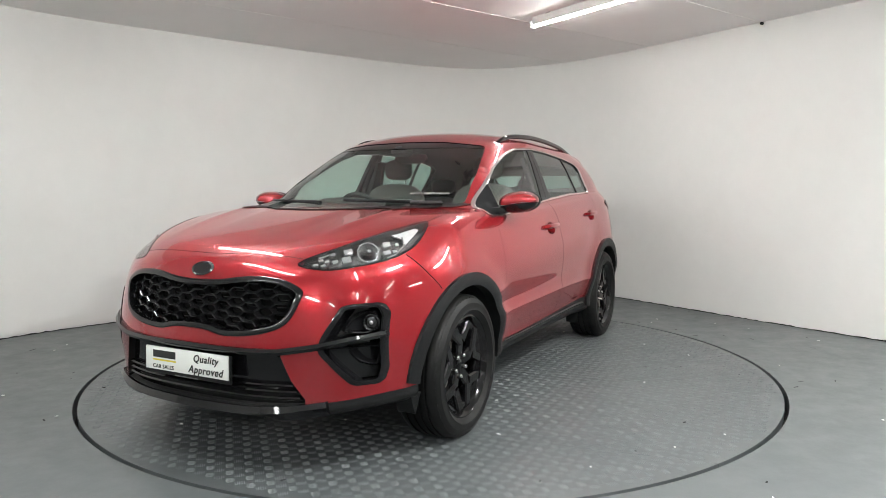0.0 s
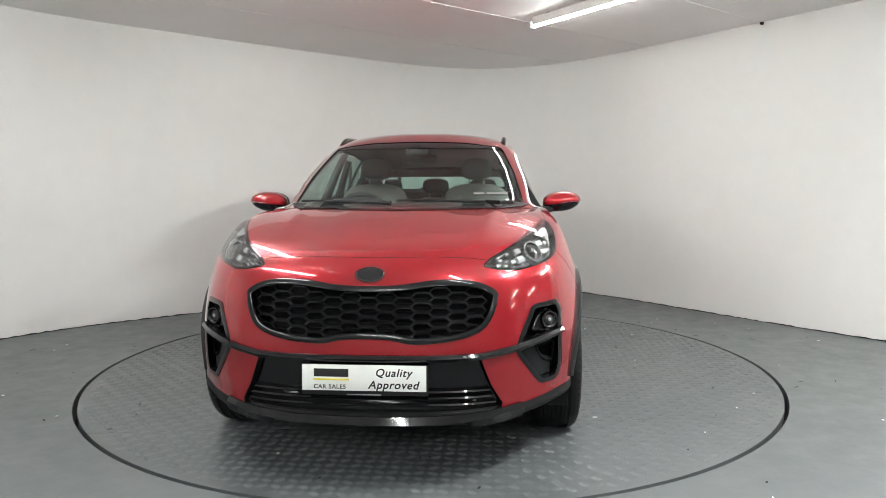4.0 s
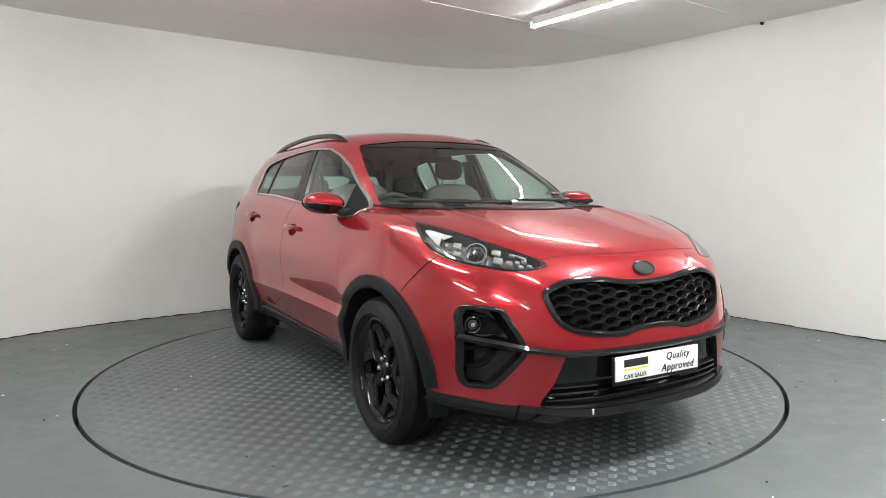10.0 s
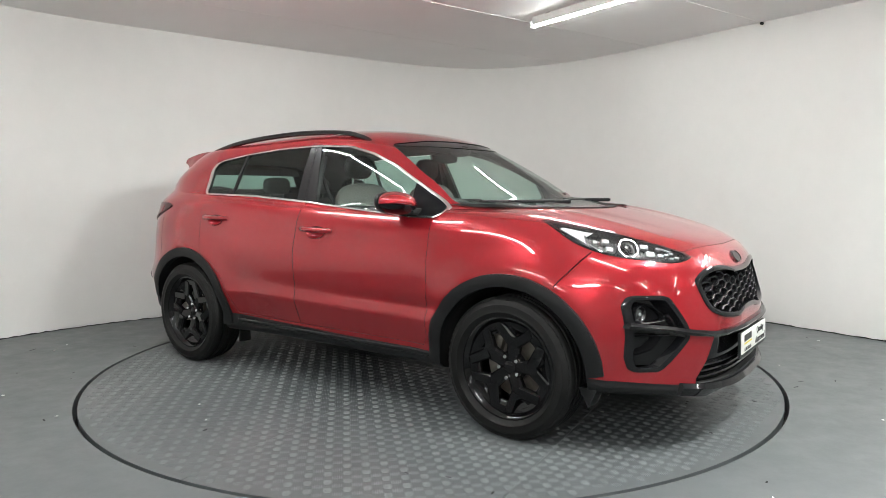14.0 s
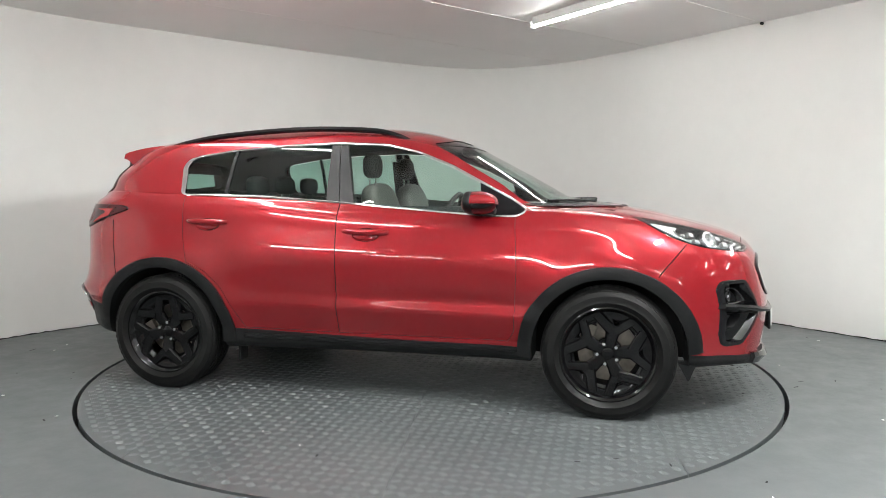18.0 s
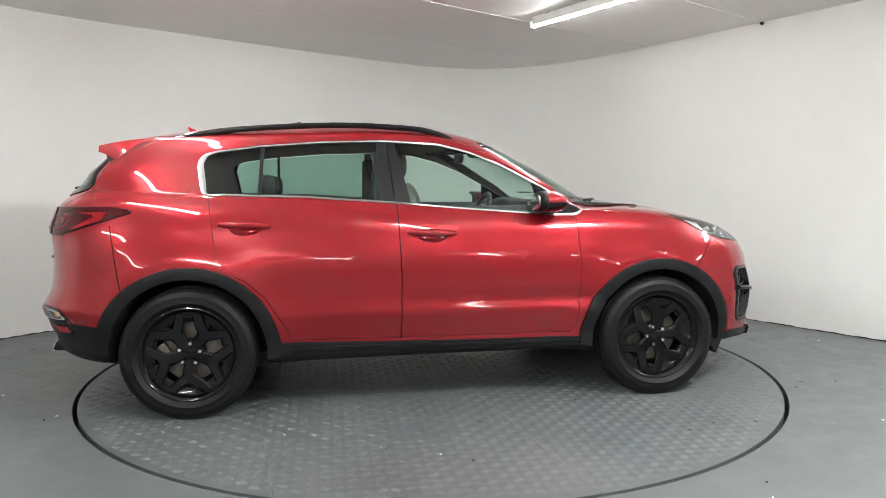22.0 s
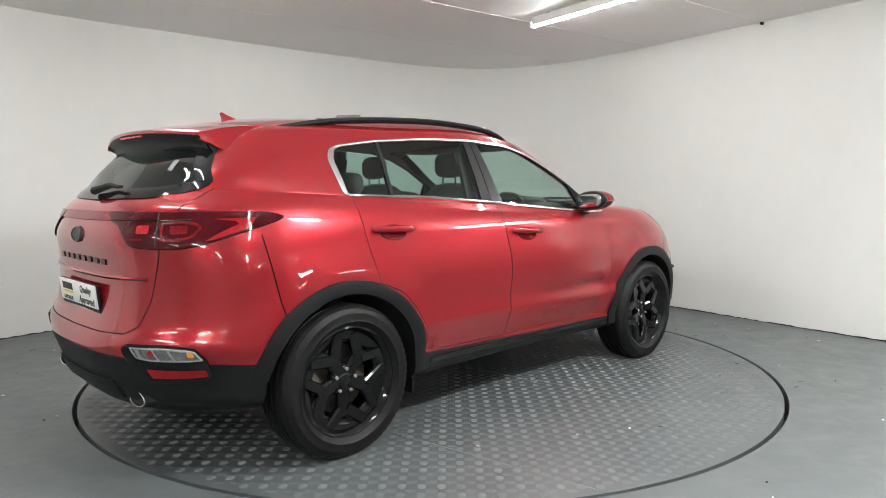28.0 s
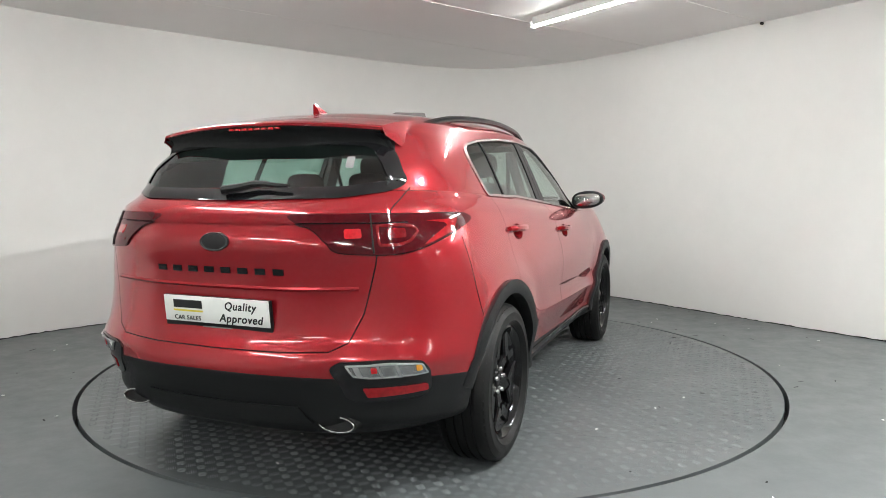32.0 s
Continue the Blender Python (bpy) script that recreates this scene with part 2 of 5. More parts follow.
# ---- room ----
def room_plan():
    """Inner line of the walls from above: two long walls that meet in a rounded corner, then plain closing walls round the hall."""
    key = [(-4.9, -2.6), (-4.45, -1.2), (-3.98, 0.05), (-3.35, 1.17), (-2.35, 2.05), (-1.2, 2.97), (-0.35, 3.58), (0.55, 3.93), (1.35, 3.68), (2.0, 3.02),
           (2.62, 2.08), (3.2, 1.2), (3.95, 0.12)]
    return smooth_poly(key, 10, closed=False)


def wall_run(name, line, mat, label):
    """An upright wall 15 cm thick whose inner face follows a line from above."""
    P = [Vector(p) for p in line]
    outer = []
    for i, p in enumerate(P):
        d = (P[min(i + 1, len(P) - 1)] - P[max(i - 1, 0)]).normalized()
        k = 1.0
        if 0 < i < len(P) - 1:
            k = 1 / max(0.5, d.dot((P[i + 1] - p).normalized()))
        outer.append(p + Vector((-d.y, d.x)) * 0.15 * k)
    n = len(P)
    v = [(q.x, q.y, z) for side in (P, outer) for q in side for z in (-0.001, CEIL)]
    f = []
    for i in range(n - 1):
        a, b = 2 * i, 2 * n + 2 * i
        f += [(a, a + 2, a + 3, a + 1), (b, b + 1, b + 3, b + 2), (a + 1, a + 3, b + 3, b + 1)]
    f += [(0, 1, 2 * n + 1, 2 * n), (2 * n - 2, 4 * n - 2, 4 * n - 1, 2 * n - 1)]
    tagged(new(name, finish(mesh_from(name, v, f, angle=40), mat)), label, "wall", kind="structure")


def build_room():
    plan = room_plan()
    wall_run("wall_curved", plan, WALL, "white painted plaster wall curving round the turntable bay")
    rnd = random.Random(11)
    v, f = [], []
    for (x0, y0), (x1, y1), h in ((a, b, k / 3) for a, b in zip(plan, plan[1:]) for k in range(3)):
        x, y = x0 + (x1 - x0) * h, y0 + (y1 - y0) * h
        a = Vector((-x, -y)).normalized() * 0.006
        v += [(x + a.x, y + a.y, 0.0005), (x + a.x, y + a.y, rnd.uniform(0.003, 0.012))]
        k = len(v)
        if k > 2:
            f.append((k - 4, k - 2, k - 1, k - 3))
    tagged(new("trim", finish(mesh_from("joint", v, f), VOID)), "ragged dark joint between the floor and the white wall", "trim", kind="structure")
    wall_run("wall_hall", [plan[-1], (8.6, 0.12), (8.6, -9.2), (-5.4, -9.2), plan[0]], HALL_WALL, "plain grey wall closing the hall")

    # floor with a round hole for the turntable
    segs, hole = 160, TABLE_R + 0.011
    v, f = [], []
    for r, z in ((hole, -0.12), (hole, 0.0), (2.6, 0.0), (6.5, 0.0), (18.0, 0.0)):
        for k in range(segs):
            a = 2 * math.pi * k / segs
            v.append((r * math.cos(a), r * math.sin(a), z))
    for i in range(4):
        for k in range(segs):
            l = (k + 1) % segs
            f.append((i * segs + k, (i + 1) * segs + k, (i + 1) * segs + l, i * segs + l))
    floor = new("floor", finish(mesh_from("floor", v, f), FLOOR))
    tagged(floor, "grey painted concrete floor with scuffs and flecks", "floor", kind="structure")
    v = [(r * math.cos(2 * math.pi * k / 64), r * math.sin(2 * math.pi * k / 64), -0.12) for r in (2.35,) for k in range(64)]
    pit = new("turntable_pit", finish(mesh_from("pit", v, [list(range(64))]), VOID))
    tagged(pit, "dark pit under the turntable", "pit", kind="structure")

    # ceiling boards, with open joints between them and white cover strips over two
    bm = bmesh.new()
    run = math.degrees(math.atan2(0.60, 0.80))
    turn = Matrix.Rotation(radians(run), 4, "Z")
    edges = [-12.6, -11.4, -10.2, -9.0, -7.8, -6.6, -5.4, -4.2, -3.0, -1.8, -0.55, 0.71, 1.87, 3.07, 4.27, 5.5, 7.0]
    for a, b in zip(edges, edges[1:]):
        box_bm(0, (a + b) / 2, 0.03, 24.0, b - a - 0.008, 0.06, 0.0, bm=bm)
    for y in (-0.55, 0.71, -1.8):
        box_bm(-3.25 if y > 0 else 0.0, y, -0.003, 10.0 if y > 0 else 24.0, 0.035, 0.006, 0.0, bm=bm)
    box_bm(0, -2.5, 0.09, 24.0, 22.0, 0.05, 0.0, bm=bm)
    bmesh.ops.transform(bm, matrix=Matrix.Translation((0, 0, CEIL)) @ turn, verts=bm.verts)
    me = bpy.data.meshes.new("ceiling")
    bm.to_mesh(me)
    bm.free()
    c = new("ceiling", finish(me, CEILING))
    tagged(c, "flat off-white boarded ceiling with open joints", "ceiling", kind="structure")


build_room()


# ---- ceiling lights ----
GRID = math.degrees(math.atan2(-0.826, 0.563))     # the lights lie along this heading


def ceiling_light(x, y, glow, drop=0.0, length=1.5, turn=GRID):
    root = tagged(new("ceiling_light"), "white batten light with one long lit tube", "ceiling light", "batten lights on the ceiling")
    L = length
    deep = 0.052 if drop else 0.072
    bm = box_bm(0, 0, -deep / 2, L * 0.97, 0.062, deep, 0.008)
    part("housing", bm, LAMP_BODY, root)
    arc = [(0.025 * math.cos(a), 0.028 * math.sin(a)) for a in [math.pi + math.pi * (0.5 + (k / 12 - 0.5) * (1.62 if drop else 0.70)) for k in range(13)]]
    bm = prism(arc, "x", -L / 2, L / 2)
    bmesh.ops.translate(bm, verts=bm.verts, vec=(0, 0, -0.060))
    part("tube", bm, glow, root, "glowing white tube")
    for s in (-1, 1):
        bm = box_bm(s * (L / 2 - 0.004), 0, -0.062, 0.02, 0.056, 0.056, 0.004)
        part("lamp_holder", bm, LAMP_BODY, root)
        bm = box_bm(s * (L / 2 - 0.22), 0, drop / 2 - 0.004, 0.05, 0.075, 0.008 + drop, 0.002)
        part("bracket", bm, SATIN, root)
    root.matrix_world = pose(x, y, CEIL - drop, 0, 0, turn)
    return root


# battens in parallel rows about 1.5 m apart, the first one over the far side of the turntable
ceiling_light(1.31, 0.76, TUBE_WEAK)
# (-1.75, -0.6) and (-3.7, -4.6) are added, unseen fill for the left and back walls
for lx, ly, glow, size, turn in ((4.35, -0.35, TUBE_STRONG, 1.5, GRID), (1.95, -2.45, TUBE_SHORT, 0.6, 72.0), (0.75, -3.5, TUBE_WEAK, 1.5, GRID), (-1.8, -2.3, TUBE_WEAK, 1.5, GRID), (-1.75, -0.6, TUBE_WEAK, 1.5, GRID),
                                 (-3.7, -4.6, TUBE_WEAK, 1.5, GRID), (-1.2, -6.6, TUBE_STRONG, 1.5, GRID), (2.6, -6.4, TUBE_WEAK, 1.5, GRID), (4.9, -4.4, TUBE_DIM, 1.5, GRID), (7.0, -2.9, TUBE_DIM, 1.5, GRID),
                                 (4.8, -7.6, TUBE_DIM, 1.5, GRID), (7.3, -6.2, TUBE_DIM, 1.5, GRID), (0.6, -8.3, TUBE_DIM, 1.5, GRID), (-4.1, -7.3, TUBE_DIM, 1.5, GRID)):
    ceiling_light(lx, ly, glow, 0.10, size, turn)


# ---- small things on walls and floor ----
def wall_stud():
    bm = revolve_y([(0.0, 0.012), (0.010, 0.010), (0.014, 0.0), (0.014, -0.02)], 16)
    me = bpy.data.meshes.new("stud")
    bm.to_mesh(me)
    bm.free()
    ob = tagged(new("wall_stud", finish(me, BLACK_TRIM)), "small round black fixing high on the wall", "fixing")
    ob.matrix_world = pose(2.97, 1.50, CEIL - 0.016, 0, 0, 125)


wall_stud()


def flecks(name, label, count, radius, seed, parent=None, mat=None, long=1.0, thick=0.004):
    """Small flat bits strewn on the floor (a ring round the turntable) or on a thing."""
    rnd = random.Random(seed)
    bm = bmesh.new()
    for k in range(count):
        r, a = radius * math.sqrt(rnd.uniform(0.2, 1.0)), rnd.uniform(0, 2 * math.pi)
        if parent is None:
            r = rnd.uniform(2.32, 3.3)
        m = Matrix.Translation((r * math.cos(a), r * math.sin(a), thick * 0.8)) @ Matrix.Rotation(rnd.uniform(0, 6), 4, "Z") @ Matrix.Diagonal((rnd.uniform(0.004, 0.016) * long, rnd.uniform(0.003, 0.007), thick, 1))
        bmesh.ops.create_icosphere(bm, subdivisions=1, radius=1.0, matrix=m)
    if parent is None:
        me = bpy.data.meshes.new(name)
        bm.to_mesh(me)
        bm.free()
        return tagged(new(name, finish(me, mat or CHIP)), label, "debris", kind="stuff")
    return tagged(part(name, bm, mat or CHIP, parent), label, kind="stuff")


flecks("floor_debris", "pale flecks of dirt on the painted floor", 26, 3.2, 3)
flecks("floor_scuffs", "thin dark scuffs and grit on the painted floor", 70, 3.2, 21, None, VOID, 2.2, 0.0008)
# ---- turntable ----
def build_turntable():
    root = tagged(new("turntable"), "round grey painted checker-plate turntable flush with the floor", "turntable")
    segs = 160
    R = TABLE_R - 0.014
    disc = [(R * math.cos(2 * math.pi * k / segs), R * math.sin(2 * math.pi * k / segs)) for k in range(segs)]
    run = Vector((0.145, -0.99)).normalized()
    nrm = Vector((-run.y, run.x))

    def half_plane(poly, c, keep):
        out = []
        for i in range(len(poly)):
            a, b = Vector(poly[i]), Vector(poly[(i + 1) % len(poly)])
            sa, sb = (a.dot(nrm) - c) * keep, (b.dot(nrm) - c) * keep
            if sa >= 0:
                out.append(tuple(a))
            if (sa >= 0) != (sb >= 0):
                out.append(tuple(a.lerp(b, sa / (sa - sb))))
        return out

    cuts = (-3.0, -1.24, 0.03, 1.30, 3.0)
    for lo, hi in zip(cuts, cuts[1:]):
        poly = half_plane(half_plane(disc, lo + 0.002, 1), hi - 0.002, -1)
        part("deck_plate", prism(poly, "z", -0.05, 0.0), PLATE_STEEL, root)
    # raised tread bars in checkerboard groups of five
    step, verts, faces = 0.058, [], []
    n = int(R / step) + 1
    half = [(-0.022, 0.0), (-0.014, 0.0037), (0.014, 0.0037), (0.022, 0.0), (0.014, -0.0037), (-0.014, -0.0037)]
    for i in range(-n, n + 1):
        for j in range(-n, n + 1):
            cx, cy = i * step, j * step
            if cx * cx + cy * cy > (R - 0.04) ** 2:
                continue
            a = radians(45 if (i + j) % 2 else -45)
            ca, sa = math.cos(a), math.sin(a)
            for b in range(-2, 3):
                o = b * 0.0092
                k = 1.0 - 0.12 * abs(b)
                base = len(verts)
                for s, z in ((1.0, 0.0), (0.76, 0.0016)):
                    for px, py in half:
                        u, w = px * k * s, py * s + o
                        verts.append((cx + u * ca - w * sa, cy + u * sa + w * ca, z))
                faces.append(tuple(base + 6 + q for q in range(6)))
                for q in range(6):
                    faces.append((base + q, base + (q + 1) % 6, base + 6 + (q + 1) % 6, base + 6 + q))
    tread = part_me("tread_relief", mesh_from("tread", verts, faces, smooth=False), TREAD_STEEL, root)
    tagged(tread, "raised checker-plate pattern", kind="stuff")
    flecks("deck_debris", "pale flecks of dirt", 22, 2.1, 8, root)
    flecks("deck_grit", "dark grit", 26, 2.15, 5, root, VOID, 1.2, 0.003)
    return root


TURNTABLE = build_turntable()
# ---- car body surface: a stack of rings from the sills to the roof ----
# car space: x to the nose, y to its left, z up, origin on the ground amid the axles
CAR = tagged(new("car"), "red metallic compact SUV with black wheels on the turntable", "car")
AXLE, HUB_Z, TYRE_R = 1.335, 0.352, 0.356
XS = (2.25, 1.9, 1.4, 0.9, 0.0, -1.2, -1.7, -2.2)
RINGS = []
NF, NS, NR = 54, 90, 50


def hermite(x, X, Y, mono=False):
    """Smooth curve through knots (X rising)."""
    X, Y = np.array(X, float), np.array(Y, float)
    d = np.diff(Y, axis=0) / (np.diff(X) if Y.ndim == 1 else np.diff(X)[:, None, None])
    m = np.concatenate([d[:1], (d[1:] + d[:-1]) / 2, d[-1:]])
    if mono:
        flat = np.concatenate([np.zeros_like(d[:1]), (d[1:] * d[:-1] <= 0) * 1.0, np.zeros_like(d[:1])])
        m = m * (1 - 0.85 * flat)
    x = np.clip(x, X[0], X[-1])
    i = np.clip(np.searchsorted(X, x, side="right") - 1, 0, len(X) - 2)
    h = X[i + 1] - X[i]
    t = (x - X[i]) / h
    if Y.ndim > 1:
        t, h = t[:, None, None], h[:, None, None]
    return ((2 * t ** 3 - 3 * t ** 2 + 1) * Y[i] + (t ** 3 - 2 * t ** 2 + t) * h * m[i] + (-2 * t ** 3 + 3 * t ** 2) * Y[i + 1] + (t ** 3 - t ** 2) * h * m[i + 1])


def resample(P, n):
    s = np.concatenate([[0], np.cumsum(np.linalg.norm(np.diff(P, axis=0), axis=1))])
    q = np.linspace(0, s[-1], n + 1)
    return np.stack([np.interp(q, s, P[:, k]) for k in range(P.shape[1])], 1)


def ring(W, xf, Lf, nf, xr, Lr, nr, *z, barrel=0.0):
    """Half outline from nose to tail: half width W; nose and tail are superellipse quarters; z at the stations XS."""
    th = np.linspace(0, math.pi / 2, 600)
    c, s = np.cos(th).clip(0), np.sin(th).clip(0)
    F = np.stack([xf - Lf + Lf * c ** (2 / nf), W * s ** (2 / nf)], 1)
    B = np.stack([xr + Lr - Lr * c ** (2 / nr), W * s ** (2 / nr)], 1)[::-1]
    F, B = resample(F, NF), resample(B, NR)
    t = np.linspace(0, 1, NS + 1)[:, None]
    S = F[-1] * (1 - t) + B[0] * t
    P = np.concatenate([F, S[1:], B[1:]])
    P[:, 1] += barrel * np.clip(np.sin(math.pi * (P[:, 0] - xr) / (xf - xr)), 0, 1)
    P[0, 1] = P[-1, 1] = 0.0
    zz = hermite(-P[:, 0], [-v for v in XS], z)
    RINGS.append(np.concatenate([P, zz[:, None]], 1))


#    W      xf    Lf   nf   xr     Lr   nr     z at x = 2.25   1.9   1.4   0.9   0.0  -1.2  -1.7  -2.2
ring(0.78, 2.08, 1, 2.6, -2.13, 0.7, 2.8, 0.245, 0.28, 0.27, 0.27, 0.27, 0.27, 0.285, 0.300)
ring(0.88, 2.2, 1.05, 2.92, -2.17, 0.75, 2.8, 0.258, 0.29, 0.285, 0.285, 0.285, 0.285, 0.33, 0.36)
ring(0.912, 2.225, 1.05, 2.92, -2.205, 0.8, 2.6, 0.285, 0.325, 0.33, 0.33, 0.33, 0.34, 0.4, 0.44)
ring(0.912, 2.222, 1.05, 2.92, -2.233, 0.8, 2.75, 0.315, 0.355, 0.366, 0.366, 0.372, 0.42, 0.5, 0.54)
N_CLAD = 4
ring(0.914, 2.235, 1.05, 2.92, -2.218, 0.8, 3.2, 0.44, 0.46, 0.48, 0.48, 0.48, 0.51, 0.57, 0.6)
ring(0.917, 2.24, 1.05, 2.92, -2.183, 0.8, 3.2, 0.56, 0.58, 0.61, 0.61, 0.61, 0.63, 0.66, 0.68)
ring(0.915, 2.222, 1.05, 2.92, -2.165, 0.8, 3.2, 0.68, 0.7, 0.72, 0.73, 0.73, 0.74, 0.77, 0.79)
ring(0.905, 2.195, 1.05, 2.92, -2.165, 0.8, 3.2, 0.79, 0.81, 0.83, 0.84, 0.85, 0.86, 0.89, 0.9)
ring(0.888, 2.158, 1.05, 2.92, -2.178, 0.85, 3.2, 0.87, 0.89, 0.92, 0.93, 0.95, 0.96, 0.985, 1.01)
ring(0.868, 2.1, 1.02, 2.65, -2.158, 0.85, 3.2, 0.925, 0.957, 1, 1.01, 1.03, 1.05, 1.065, 1.085)
ring(0.838, 1.975, 0.98, 2.65, -2.125, 0.75, 3.25, 0.955, 1.005, 1.062, 1.065, 1.085, 1.13, 1.14, 1.15)
ring(0.808, 1.69, 0.85, 2.65, -2.075, 0.75, 3.25, 1.045, 1.045, 1.096, 1.1, 1.115, 1.175, 1.19, 1.195)
ring(0.79, 1.4, 0.74, 2.6, -2.055, 0.75, 3.25, 1.11, 1.11, 1.118, 1.115, 1.135, 1.195, 1.215, 1.218)
ring(0.785, 1.155, 0.66, 2.6, -2.035, 0.75, 3.25, 1.135, 1.135, 1.135, 1.135, 1.15, 1.208, 1.23, 1.235)
N_BELT = 14
ring(0.738, 0.92, 0.72, 3.2, -1.95, 0.65, 3.9, 1.262, 1.262, 1.262, 1.262, 1.275, 1.3, 1.315, 1.33)
ring(0.69, 0.695, 0.78, 3.5, -1.865, 0.65, 3.9, 1.382, 1.382, 1.382, 1.382, 1.395, 1.395, 1.405, 1.415)
ring(0.636, 0.465, 0.82, 3.4, -1.805, 0.65, 3.9, 1.495, 1.495, 1.495, 1.495, 1.513, 1.475, 1.475, 1.478)
ring(0.58, 0.29, 0.84, 3.0, -1.76, 0.65, 3.4, 1.553, 1.553, 1.553, 1.553, 1.572, 1.535, 1.518, 1.51)
ring(0.48, 0.11, 0.8, 2.6, -1.66, 0.75, 2.8, 1.593, 1.593, 1.593, 1.593, 1.61, 1.572, 1.55, 1.545)
ring(0.3, -0.12, 0.6, 2.5, -1.42, 0.6, 2.6, 1.618, 1.618, 1.618, 1.618, 1.63, 1.598, 1.578, 1.57)
ring(0.1, -0.5, 0.3, 2.3, -1.05, 0.3, 2.3, 1.63, 1.63, 1.63, 1.63, 1.638, 1.612, 1.6, 1.59)
SUB = 8


def bell(v, c, w):
    return np.exp(-((v - c) / w) ** 2)


def body_grid():
    """Surface points [ring, along, xyz] of the left half, refined between the rings."""
    P = np.stack(RINGS)
    k = np.arange(len(P), dtype=float)
    kk = np.linspace(0, len(P) - 1, (len(P) - 1) * SUB + 1)
    G = hermite(kk, k, P, mono=True)
    x, y, z = G[..., 0], G[..., 1], G[..., 2]
    side = np.clip((y - 0.62) / 0.2, 0, 1)
    doors = 1 / (1 + np.exp(-(x + 0.95) * 14)) / (1 + np.exp((x - 0.98) * 14))
    y = y - side * doors * (0.052 * np.clip((0.545 - z) / 0.15, 0, 1) + 0.006 * bell(z, 0.64, 0.08) - 0.010 * bell(z, 0.83, 0.10))
    scoop = np.clip((x + 0.55) / 1.35, 0, 1)      # hollow that deepens towards the front wheel
    y = y - side * doors * 0.026 * scoop * bell(z, 0.625 - 0.03 * scoop, 0.045)
    for ax in (AXLE, -AXLE):      # swollen wings over the wheels
        r = np.hypot(x - ax, z - HUB_Z)
        y = y + side * 0.016 * bell(r, 0.47, 0.10)
    tail = np.clip((-1.15 - x) / 0.8, 0, 1)
    y = y * (1 - 0.012 * tail * tail * (3 - 2 * tail) * np.clip((z - 0.55) / 0.2, 0, 1))
    G = np.stack([x, y, z], -1)
    # raised ribs on the bonnet
    hood = np.clip((x - 0.95) / 0.25, 0, 1) * np.clip((2.08 - x) / 0.2, 0, 1) * np.clip((z - 0.93) / 0.05, 0, 1)
    fade = np.clip((2.0 - x) / 0.75, 0, 1)
    edge = y - (0.55 - 0.12 * (x - 1.0))
    G[..., 2] += hood * fade * (0.018 * np.exp(-np.abs(edge) / 0.042) + 0.010 / (1 + np.exp((y - 0.31 + 0.08 * (x - 1.0)) / 0.016)))
    return G


GRID_PTS = body_grid()


def skin(lo, hi, cap_lo=True, cap_hi=True, deck=0.0):
    """Closed shell between two refined ring numbers, both halves."""
    G = GRID_PTS[lo:hi + 1]
    nv, nu = G.shape[:2]
    full = np.concatenate([G, (G * (1, -1, 1))[:, -2:0:-1]], 1)
    m = full.shape[1]
    verts = full.reshape(-1, 3).tolist()
    faces = []
    for i in range(nv - 1):
        a, b = i * m, (i + 1) * m
        for j in range(m):
            l = (j + 1) % m
            faces.append((a + j, b + j, b + l, a + l))
    for on, row, dz in ((cap_lo, 0, 0.0), (cap_hi, nv - 1, deck)):
        if not on:
            continue
        c = full[row].mean(0)
        base = row * m
        if dz:
            start = len(verts)
            for p in full[row]:
                verts.append((c[0] + (p[0] - c[0]) * 0.93, p[1] * 0.90, p[2] - dz * 0.2))
            s2 = len(verts)
            for p in full[row]:
                verts.append((c[0] + (p[0] - c[0]) * 0.92, p[1] * 0.89, p[2] - dz))
            for j in range(m):
                l = (j + 1) % m
                faces.append((base + j, start + j, start + l, base + l))
                faces.append((start + j, s2 + j, s2 + l, start + l))
            base = s2
            c = c - np.array((0, 0, dz))
        ci = len(verts)
        verts.append(tuple(c))
        for j in range(m):
            l = (j + 1) % m
            faces.append((base + j, base + l, ci) if row == 0 else (base + j, ci, base + l))
    return verts, faces


def solid(name, lo, hi, **k):
    v, f = skin(lo, hi, **k)
    bm = bmesh.new()
    vs = [bm.verts.new(p) for p in v]
    count = (hi - lo) * 2 * (GRID_PTS.shape[1] - 1)
    for i, q in enumerate(f):
        face = bm.faces.new([vs[k2] for k2 in q])
        if i >= count:
            face.material_index = 1
    bmesh.ops.remove_doubles(bm, verts=bm.verts, dist=1e-5)
    bmesh.ops.recalc_face_normals(bm, faces=bm.faces)
    me = bpy.data.meshes.new(name)
    bm.to_mesh(me)
    bm.free()
    return me
# ---- tools that work on the car's skin ----
from mathutils.bvhtree import BVHTree
from mathutils.geometry import delaunay_2d_cdt
from mathutils.interpolate import poly_3d_calc

_v, _f = skin(0, (len(RINGS) - 1) * SUB)
SKIN = BVHTree.FromPolygons(_v, [tuple(q) for q in _f])


_sk = bpy.data.meshes.new("skin")
_sk.from_pydata([tuple(v) for v in _v], [], [tuple(q) for q in _f])
_sk.update()
_vn = np.array([tuple(n.vector) for n in _sk.vertex_normals])
_vc, _sf = np.array(_v), [tuple(q) for q in _f]


